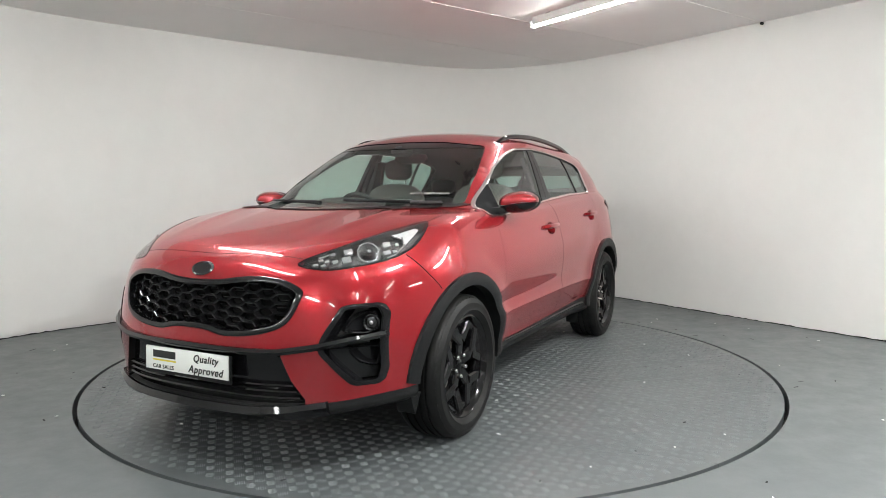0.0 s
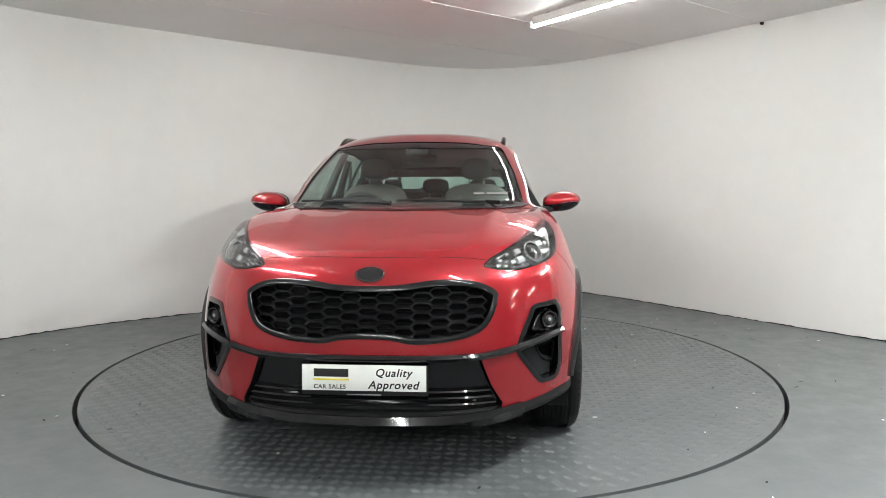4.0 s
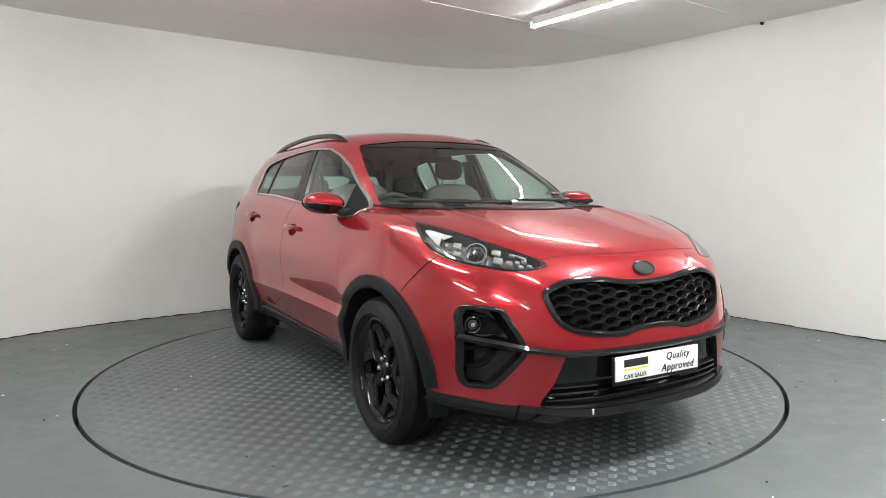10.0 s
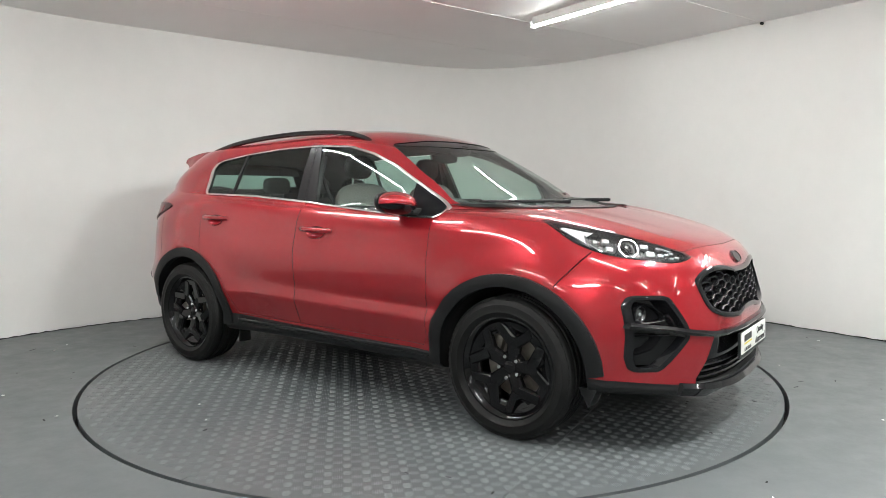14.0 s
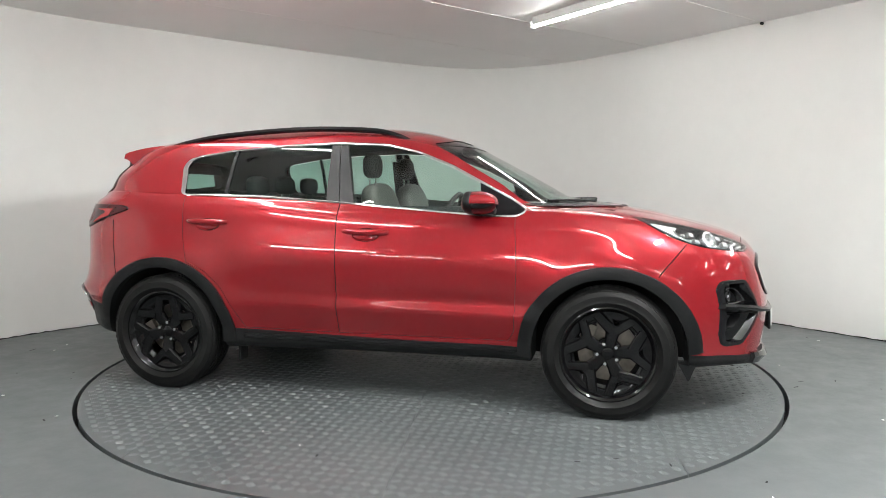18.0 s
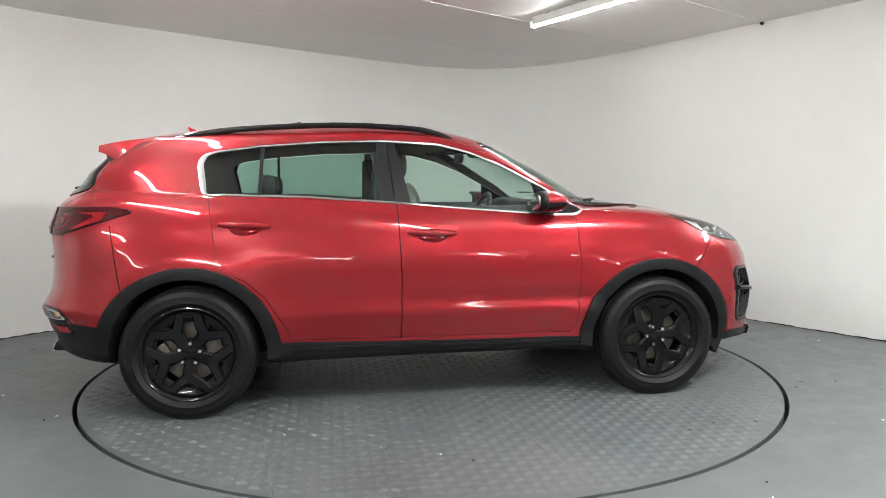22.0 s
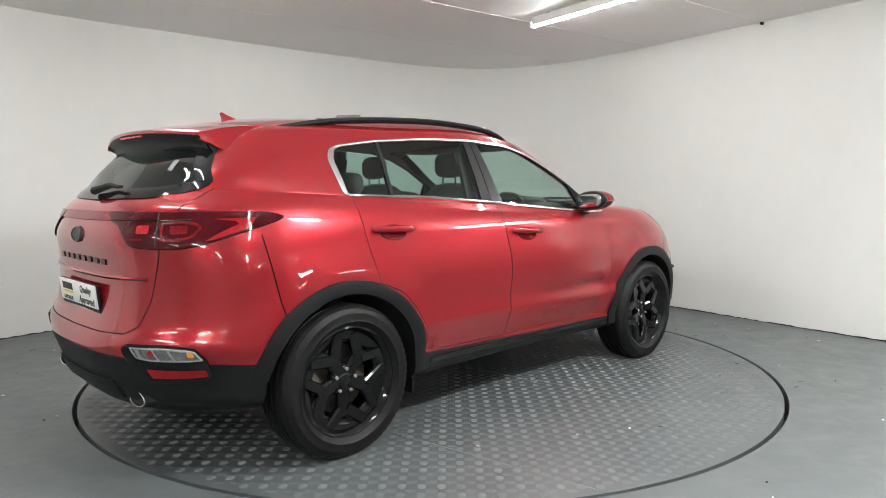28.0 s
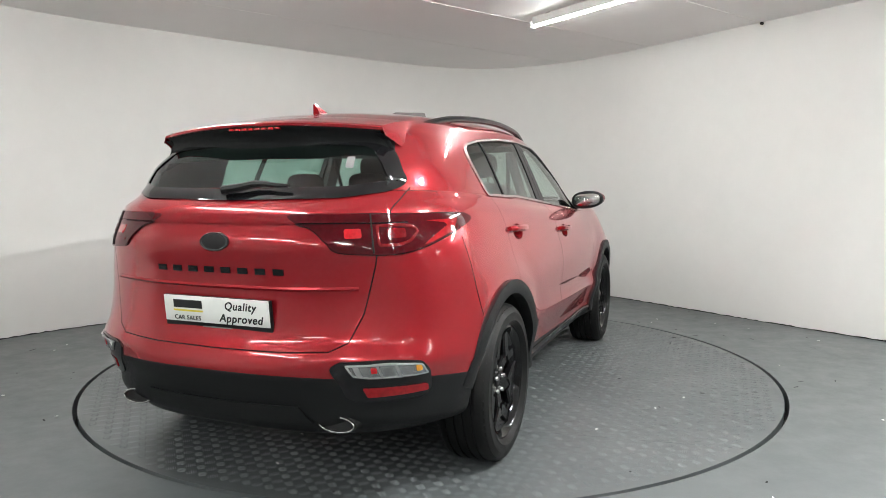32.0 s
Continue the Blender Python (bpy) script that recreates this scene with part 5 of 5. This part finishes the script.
def number_plate(m):
    holder = part("plate_holder", box_bm(0, 0.004, -0.006, 0.512, 0.014, 0.124, 0.005), BLACK_TRIM, CAR, "black plate holder")
    plate = part("number_plate", box_bm(0, -0.006, 0.004, 0.500, 0.006, 0.104, 0.002), WHITE_PLATE, holder, "white advertising plate with black words")
    for text, size, x, z, sh in (("Quality", 0.044, 0.118, 0.012, 0.25), ("Approved", 0.045, 0.118, -0.037, 0.25), ("CAR SALES", 0.0245, -0.138, -0.040, 0.0)):
        me = letters(text, size, x, z, sh)
        me.transform(Matrix.Translation((0, -0.0096, 0)))
        part_me("wording", me, INK, plate)
    part("logo_bar", box_bm(-0.132, -0.0095, 0.024, 0.140, 0.0016, 0.032, 0.0), INK, plate, "plain black bar")
    part("logo_line", box_bm(-0.132, -0.0095, -0.003, 0.145, 0.0016, 0.007, 0.0), YELLOW, plate, "plain yellow bar")
    part("small_print", box_bm(0.0, -0.0035, -0.064, 0.140, 0.0016, 0.005, 0.0), SATIN, holder, "plain pale bar")
    holder.matrix_basis = m
    return holder


number_plate(pose(2.256, -0.006, 0.473, -2, 0, 90))
number_plate(pose(-2.183, 0.0, 0.757, 6, 0, -90))


# ---- tail ----
def tail_light(s):
    v = oblique((TAIL_D[0], s * TAIL_D[1], TAIL_D[2]))
    P = to_side(TAIL, s)
    poly = smooth_poly([v.flat(p) for p in P], 5)
    tail = patch("tail_light", poly, v, RED_LENS, CAR, "dark red wraparound tail light", 0.008, 0.03, 0.03)

    def flat(*pts):
        return [v.flat((x, s * y, z)) for x, y, z in pts]
    patch("inner_bulb", round_poly(flat((-2.089, 0.514, 1.077), (-2.058, 0.567, 1.079), (-2.068, 0.576, 1.045), (-2.100, 0.523, 1.043)), 0.008, 3), v, RED_BRIGHT, tail, "bright red bulb window", 0.0095, 0.003, 0.02)
    patch("lower_bar", flat((-2.116, 0.500, 1.027), (-2.085, 0.555, 1.027), (-2.088, 0.553, 1.018), (-2.116, 0.503, 1.018)), v, RED_DULL, tail, "", 0.0095, 0.003, 0.02)
    q = dense(round_poly(flat((-2.022, 0.604, 1.094), (-1.960, 0.671, 1.099), (-1.918, 0.711, 1.090), (-1.905, 0.728, 1.068), (-1.947, 0.716, 1.028), (-1.990, 0.685, 1.014), (-2.040, 0.626, 1.014)), 0.015, 4), 0.015)
    part("light_loop", band_bm(q, inset_poly(q, 0.011), v, 0.0095, 0.004, crown=0.001), RED_DULL, tail, "red light loop")
    patch("outer_bulb", round_poly(flat((-2.000, 0.640, 1.078), (-1.950, 0.690, 1.080), (-1.958, 0.700, 1.045), (-2.008, 0.652, 1.043)), 0.008, 3), v, RED_DULL, tail, "", 0.0095, 0.003, 0.02)
    che = flat((-1.872, 0.736, 1.106), (-1.715, 0.803, 1.110), (-1.748, 0.805, 1.064), (-1.873, 0.764, 1.024), (-1.906, 0.747, 1.017), (-1.854, 0.764, 1.048), (-1.780, 0.786, 1.084), (-1.790, 0.780, 1.096))
    patch("outer_guide", che, v, RED_MID, tail, "red pointed light guide", 0.0095, 0.003, 0.015)
    o, i2 = ribbon(path2d(flat((-2.135, 0.35, 1.096), (-2.070, 0.500, 1.099), (-2.020, 0.590, 1.099), (-1.93, 0.690, 1.101)), 0.02), 0.005)
    part("light_seam", band_bm(o, i2, v, 0.0095, 0.004, closed=False), BLACK_GLOSS, tail)
    o, i2 = ribbon(path2d(flat((-2.018, 0.584, 1.132), (-2.045, 0.606, 1.060), (-2.055, 0.617, 0.992)), 0.02), 0.006)
    part("gate_gap", band_bm(o, i2, v, 0.0098, 0.004, closed=False), VOID, tail)
    D = dense(poly, 0.04)
    part("lamp_edge", band_bm(inset_poly(D, -0.003), inset_poly(D, 0.004), v, 0.006, 0.02, crown=0.0), BLACK_GLOSS, tail)

    # bumper lamp
    w = oblique((0.80, -s * 0.60, 0.0))

    def on(*pts):
        return [w.flat((x, s * y, z)) for x, y, z in pts]
    Q = on((-2.177, 0.494, 0.577), (-2.162, 0.525, 0.602), (-2.072, 0.683, 0.608), (-1.984, 0.773, 0.597), (-1.957, 0.798, 0.559), (-1.937, 0.800, 0.477), (-1.958, 0.772, 0.447), (-2.044, 0.677, 0.442), (-2.102, 0.584, 0.441), (-2.133, 0.541, 0.462), (-2.153, 0.530, 0.514), (-2.171, 0.510, 0.545))
    lamp = patch("bumper_lamp", round_poly(Q, 0.015, 3), w, BLACK_GLOSS, CAR, "bumper lamp in a gloss black frame", 0.006, 0.03, 0.03)
    clear = round_poly(on((-2.156, 0.546, 0.592), (-2.073, 0.684, 0.598), (-1.985, 0.773, 0.589), (-1.963, 0.795, 0.548), (-2.005, 0.762, 0.543), (-2.112, 0.633, 0.541), (-2.144, 0.576, 0.549)), 0.010, 3)
    CD = dense(clear, 0.02)
    patch("clear_lens", clear, w, BEZEL, lamp, "clear indicator lens", 0.0085, 0.003, 0.02)
    part("lens_rim", band_bm(CD, inset_poly(CD, 0.007), w, 0.0115, 0.005, crown=0.002), LAMP_PALE, lamp, "pale lens rim")
    for a, b, c in ((-2.128, 0.598, 0.020), (-2.085, 0.664, 0.010), (-2.040, 0.716, 0.012)):
        x, y = on((a, b, 0.568))[0]
        patch("lens_facet", [(x - c / 2, y - 0.020), (x + c / 2, y - 0.020), (x + c / 2 - 0.022, y + 0.022), (x - c / 2 - 0.022, y + 0.022)], w, LAMP_PALE, lamp, "", 0.011, 0.003, 0.02)
    patch("red_reflector", round_poly(on((-2.119, 0.601, 0.503), (-1.959, 0.790, 0.503), (-1.950, 0.789, 0.474), (-2.023, 0.718, 0.468), (-2.098, 0.612, 0.462)), 0.008, 3), w, RED_MID, lamp, "red reflector", 0.010, 0.005, 0.02)
    patch("amber_bulb", round_poly(on((-2.007, 0.756, 0.586), (-1.989, 0.771, 0.584), (-1.988, 0.775, 0.564), (-2.006, 0.760, 0.563)), 0.006, 3), w, AMBER, lamp, "amber bulb", 0.013, 0.003, 0.01)
    patch("red_bulb", round_poly(on((-2.113, 0.629, 0.584), (-2.101, 0.647, 0.584), (-2.101, 0.652, 0.565), (-2.113, 0.634, 0.563)), 0.005, 3), w, RED_BRIGHT, lamp, "red bulb", 0.013, 0.003, 0.01)

    # exhaust
    c = Vector((-2.122, s * 0.490, 0.350))
    def oval(a, b, dx):
        return [c + Vector((dx + 0.25 * b * math.sin(2 * math.pi * k / 36), a * math.cos(2 * math.pi * k / 36), b * math.sin(2 * math.pi * k / 36))) for k in range(36)]
    ex = part("exhaust_tip", tube_bm(oval(0.074, 0.027, 0.0), 0.0035, 8, closed=True), CHROME, CAR, "chrome oval exhaust tip")
    bm = bmesh.new()
    rings = [[bm.verts.new(p) for p in oval(a, b, dx)] for a, b, dx in ((0.086, 0.037, 0.10), (0.081, 0.032, 0.004), (0.075, 0.026, 0.004), (0.072, 0.023, 0.012))]
    for A, B in zip(rings, rings[1:]):
        for k in range(36):
            bm.faces.new((A[k], A[(k + 1) % 36], B[(k + 1) % 36], B[k]))
    bm.faces.new(rings[-1])
    part("exhaust_bore", bm, VOID, ex)


for s in (1, -1):
    tail_light(s)
bar_poly = [(0.30, 1.096), (0.64, 1.100), (0.64, 1.133), (0.0, 1.131), (-0.64, 1.133), (-0.64, 1.100), (-0.30, 1.096), (0.0, 1.094)]
patch("light_bar", [(y * 0.97, z) for y, z in bar_poly], REAR, RED_BAR, CAR, "dark red trim bar between the tail lights", 0.007, 0.02, 0.05)
crease = path2d([(0.58, 0.862), (0.3, 0.855), (0.0, 0.853), (-0.3, 0.855), (-0.58, 0.862)], 0.05)
o, i2 = ribbon(crease, 0.016)
part("tailgate_crease", band_bm(o, i2, REAR, 0.003, 0.006, closed=False, crown=0.006), PAINT, CAR)
for k in range(8):
    y = 0.282 - k * 0.0795
    patch("letter_bar", [(y - 0.022, 0.906), (y + 0.022, 0.906), (y + 0.022, 0.930), (y - 0.022, 0.930)], REAR, BLACK_GLOSS, CAR, "", 0.005, 0.006, 0.02)

# spoiler: a wing over the rear window
def spoiler():
    X0, W = -1.50, 0.548

    def lip(u):
        return -1.930 + 0.095 * u * u, 1.503 - 0.027 * u * u

    def roof(t, u):
        xl, zl = lip(u)
        z0 = 1.562 - 0.042 * u * u
        return X0 + (xl - X0) * t, z0 + (zl - z0) * t + 0.010 * math.sin(math.pi * t)

    def low(x):
        for (a, za), (b, zb) in (((-1.50, 1.512), (-1.565, 1.498)), ((-1.565, 1.498), (-1.64, 1.448)), ((-1.64, 1.448), (-1.709, 1.375)), ((-1.709, 1.375), (-1.805, 1.430)), ((-1.805, 1.430), (-1.87, 1.452))):
            if x >= b:
                return za + (zb - za) * (x - a) / (b - a)
        return 1.452
    bm = bmesh.new()
    N, T = 32, 18
    rows = []
    for i in range(T + 1):
        t = i / T
        row = []
        xe, ze = roof(t, 1.0)
        zl = min(low(xe), ze - 0.004)
        def side(sg):
            out = []
            for k in (1.0, 0.75, 0.5, 0.25):
                z = ze + (zl - ze) * k
                out.append((xe, sg * (W + 0.004 * min(1.0, 4 * k) + (ze - z) * (0.49 if xe > -1.72 else 0.49 - 1.8 * (-1.72 - xe))), z - 0.003))
            return out
        pts = side(-1)
        for n in range(N + 1):
            u = -1 + 2 * n / N
            x, z = roof(t, u)
            pts.append((x, u * W, z))
        pts += side(1)[::-1]
        rows.append([bm.verts.new(p) for p in pts])
    # rounded lip
    last = rows[-1]
    for dx, dz in ((-0.008, -0.006), (-0.006, -0.016), (0.004, -0.022)):
        rows.append([bm.verts.new((v.co.x + dx, v.co.y, v.co.z + dz * max(0.0, 1 - max(0.0, abs(v.co.y) - W) / 0.01))) for v in last])
    for a, b in zip(rows, rows[1:]):
        for j in range(len(a) - 1):
            bm.faces.new((a[j], a[j + 1], b[j + 1], b[j]))
    part("spoiler", bm, PAINT, CAR, "red roof spoiler", 40)
    # hollow black rear face under the lip
    bm = bmesh.new()
    rows = []
    for n in range(N + 1):
        u = (-1 + 2 * n / N) * 0.985
        x, z = lip(u)
        rows.append([bm.verts.new(p) for p in ((x - 0.004, u * W, z - 0.017), (x + 0.028, u * W, z - 0.048), (x + 0.046 - 0.01 * u * u, u * (W + 0.012), z - 0.085 + 0.01 * u * u), (x + 0.055 - 0.02 * u * u, u * (W + 0.036), z - 0.115 + 0.015 * u * u), (x + 0.066 - 0.025 * u * u, u * (W + 0.066), z - 0.150 + 0.02 * u * u))])
    for a, b in zip(rows, rows[1:]):
        for j in range(len(a) - 1):
            bm.faces.new((a[j], a[j + 1], b[j + 1], b[j]))
    part("spoiler_underside", bm, BLACK_TRIM, CAR, "black spoiler underside", 60)
    for s in (1, -1):
        bm = prism([(-1.845, 1.446), (-1.80, 1.424), (-1.793, 1.395), (-1.800, 1.35), (-1.812, 1.311), (-1.765, 1.330), (-1.709, 1.372), (-1.70, 1.42), (-1.75, 1.45)], "y", -0.012, 0.012)
        for v in bm.verts:
            v.co.y += s * (0.534 + (1.45 - v.co.z) * 0.50)
        part("spoiler_fin", bm, BLACK_TRIM, CAR, "black fin beside the rear window")
    for k in range(8):
        part("brake_light_cell", box_bm(lip(0)[0] + 0.007, 0.115 - k * 0.033, 1.4745, 0.014, 0.022, 0.010, 0.002), RED_BRIGHT, CAR, "red high-level brake light cell")


spoiler()
# rear wiper
pts = [REAR.cast(y, z)[0] + REAR.cast(y, z)[1] * 0.03 for y, z in path2d([(0.03, 1.205), (-0.10, 1.222), (-0.26, 1.218)], 0.05)]
part("rear_wiper", tube_bm(pts, [0.020 - 0.013 * i / (len(pts) - 1) for i in range(len(pts))], 8), BLACK_TRIM, CAR, "black rear wiper")
# diffuser and undertray
patch("rear_diffuser", [(0.36, 0.42), (0.40, 0.35), (0.30, 0.345), (-0.30, 0.345), (-0.40, 0.35), (-0.36, 0.42)], REAR, BLACK_TRIM, CAR, "", 0.010, 0.05, 0.05)
part("rear_silencer", box_bm(-1.78, 0.0, 0.285, 0.26, 0.85, 0.13, 0.04), VOID, CAR)
# shark fin
bm = prism([(-1.448, 1.555), (-1.456, 1.60), (-1.470, 1.626), (-1.460, 1.631), (-1.44, 1.619), (-1.40, 1.603), (-1.34, 1.589), (-1.30, 1.570)], "y", -0.022, 0.022)
for v in bm.verts:
    v.co.y *= max(0.15, min(1.0, (1.640 - v.co.z) / 0.065))
part("shark_fin", bm, PAINT, CAR, "red shark-fin aerial")


# ---- rails, mirrors, handles ----
def rail(s):
    line = [(0.19, 1.50), (0.130, 1.540), (0.045, 1.572), (-0.09, 1.597), (-0.426, 1.612), (-0.763, 1.604), (-1.099, 1.581), (-1.301, 1.553), (-1.48, 1.515), (-1.56, 1.48)]
    line = smooth_poly(line, 5, closed=False)
    pts = [(x, s * (0.575 - 0.02 * ((x + 0.6) / 0.9) ** 2), z - 0.012) for x, z in line]
    part("roof_rail", tube_bm(pts, 0.017, 10, flat=1.0), BLACK_GLOSS, CAR, "gloss black roof rail")


def door_mirror(s):
    y = s * 0.915

    def shaped(bm):
        """Drops the outer end and draws the shell in towards the front."""
        for v in bm.verts:
            u = (v.co.y * s - 0.915) / 0.112
            f = max(0.0, (v.co.x - 0.60) / 0.15)
            k = (1 - 0.24 * max(0.0, u) ** 2) * (1 - 0.16 * f * f)
            v.co.z = 1.142 + (v.co.z - 1.142) * k + 0.010 * u
            v.co.y = y + (v.co.y - y) * (1 - 0.10 * f * f)
        return bm
    m = part("door_mirror", shaped(blob(0.655, y, 1.154, 0.095, 0.116, 0.062, 2.4, keep=((0, 0, 1.142), (0, 0, -1)))), PAINT, CAR, "red door mirror with a black base")
    part("mirror_base", shaped(blob(0.655, y, 1.152, 0.094, 0.113, 0.062, 2.4, keep=((0, 0, 1.1385), (0, 0, 1)))), BLACK_GLOSS, m, "black lower cover")
    part("mirror_frame", shaped(blob(0.598, y, 1.152, 0.038, 0.112, 0.062, 2.6)), BLACK_TRIM, m)
    bm = shaped(blob(0.590, y, 1.152, 0.034, 0.094, 0.047, 3.2))
    part("mirror_glass", bm, CHROME, m, "mirror glass")
    part("mirror_arm", box_bm(0.685, s * 0.80, 1.105, 0.075, 0.12, 0.035, 0.012), BLACK_TRIM, m)
    part("indicator_strip", shaped(blob(0.690, s * 0.945, 1.147, 0.066, 0.090, 0.005, 2.3)), LAMP_SILVER, m, "pale indicator strip")


def handle(s, x0, x1, z0, z1):
    h = part("door_handle", tube_bm([SIDE[s].cast(x0 + (x1 - x0) * t, z0 + (z1 - z0) * t)[0] + Vector((0, s * (0.004 + 0.024 * math.sin(math.pi * t) ** 0.5), 0)) for t in [k / 12 for k in range(13)]],
                             [0.010, 0.014, 0.015, 0.015, 0.015, 0.015, 0.015, 0.015, 0.015, 0.015, 0.015, 0.014, 0.010], 12, flat=1.1), PAINT, CAR, "red pull handle")
    return h


for s in (1, -1):
    rail(s)
    door_mirror(s)
    handle(s, 0.119, -0.155, 0.982, 0.990)
    handle(s, -0.90, -1.166, 1.034, 1.040)

# stickers on the glass and flaps ahead of the rear wheels
for y0, y1 in ((0.389, 0.446), (0.462, 0.586)):
    patch("windscreen_sticker", [(y0, 1.198), (y1, 1.198), (y1, 1.208), (y0, 1.208)], FRONT, LINING, CAR, "plain grey bar on the windscreen", 0.001, 0.001, 0.03)
patch("rear_sticker", [(-0.427, 1.352), (-0.457, 1.352), (-0.469, 1.306), (-0.438, 1.308)], REAR, LAMP_PALE, CAR, "small pale sticker on the rear window", 0.004, 0.001, 0.02)
for s in (1, -1):
    part("underbody_flap", box_bm(-0.868, s * 0.78, 0.235, 0.014, 0.09, 0.11, 0.004), BLACK_TRIM, CAR)
# ---- cabin ----
def seat(x, y, w=0.50, front=True):
    lean = radians(-14)
    s = part("seat", blob(x - 0.16, y, 1.045 if front else 0.97, 0.075, w / 2, 0.23 if front else 0.20, 3.2), LEATHER if front else CLOTH, CAR, "pale grey seat back" if front else "dark rear seat back")
    s.data.transform(Matrix.Translation((x - 0.16, y, 0.9)) @ Matrix.Rotation(lean, 4, "Y") @ Matrix.Translation((-(x - 0.16), -y, -0.9)))
    hx = x - 0.27
    part("headrest", blob(hx, y, 1.375 if front else 1.255, 0.045, 0.112, 0.078 if front else 0.062, 3.0), CLOTH, s, "dark headrest")
    for d in (-0.055, 0.055):
        part("headrest_post", tube_bm([(hx, y + d, 1.24 if front else 1.13), (hx, y + d, 1.34 if front else 1.24)], 0.006, 6), CHROME, s)


for y in (0.37, -0.37):
    seat(0.12, y)
for y in (0.40, 0.0, -0.40):
    seat(-0.68, y, 0.40, False)
part("dashboard", blob(0.70, 0.0, 1.01, 0.30, 0.66, 0.135, 3.5), CABIN, CAR, "black dashboard")
part("instrument_hood", blob(0.56, -0.37, 1.13, 0.10, 0.19, 0.045, 3.0), CABIN, CAR)
part("centre_screen", box_bm(0.50, 0.0, 1.10, 0.03, 0.26, 0.13, 0.01, Matrix.Rotation(radians(-12), 4, "Y")), BLACK_GLOSS, CAR)


def steering_wheel():
    bm = bmesh.new()
    pts = [(0.185 * math.cos(2 * math.pi * k / 40), 0.185 * math.sin(2 * math.pi * k / 40), 0) for k in range(40)]
    tube_bm(pts, 0.016, 10, bm, closed=True)
    m = pose(0.34, -0.37, 1.03) @ Matrix.Rotation(radians(-64), 4, "Y")
    bmesh.ops.transform(bm, matrix=m, verts=bm.verts)
    w = part("steering_wheel", bm, CABIN, CAR, "black steering wheel")
    b = blob(0, 0, 0, 0.07, 0.075, 0.03, 2.6)
    bmesh.ops.transform(b, matrix=m, verts=b.verts)
    part("wheel_boss", b, CABIN, w)
    for a in (0, 120, 240):
        b = box_bm(0.11, 0, 0, 0.14, 0.03, 0.015, 0.004)
        bmesh.ops.transform(b, matrix=m @ Matrix.Rotation(radians(a + 180), 4, "Z"), verts=b.verts)
        part("wheel_spoke", b, CABIN, w)


steering_wheel()
part("rear_view_mirror", blob(0.30, 0.0, 1.435, 0.02, 0.125, 0.035, 3.0), CABIN, CAR, "black rear-view mirror")
part("sensor_housing", blob(0.42, 0.0, 1.475, 0.06, 0.07, 0.035, 2.6), CABIN, CAR)
part("parcel_shelf", box_bm(-1.45, 0, 1.10, 0.62, 1.16, 0.02, 0.005), CABIN, CAR)
for s in (1, -1):
    for x, w in ((-0.27, 0.12),):
        part("pillar_lining", box_bm(x, s * 0.645, 1.30, w, 0.03, 0.30, 0.01, Matrix.Rotation(radians(s * 17), 4, "X")), CABIN, CAR)
    part("door_card", box_bm(0.05, s * 0.675, 1.08, 1.3, 0.03, 0.10, 0.01), CABIN, CAR)
    belt = [(-0.30, s * 0.60, 1.42), (-0.22, s * 0.58, 1.20), (-0.12, s * 0.54, 1.02)]
    part("seat_belt", tube_bm(belt, 0.012, 6), CABIN, CAR)


# ---- movement: the turntable carries the car round ----
def motions():
    times = [float(t) for t in range(0, 33)]
    walk(TURNTABLE, [(t, pose(0, 0, 0, 0, 0, heading(t))) for t in times])
    walk(CAR, [(t, pose(0, 0, 0, 0, 0, heading(t)) @ pose(CAR_X, CAR_Y, 0)) for t in times])


motions()
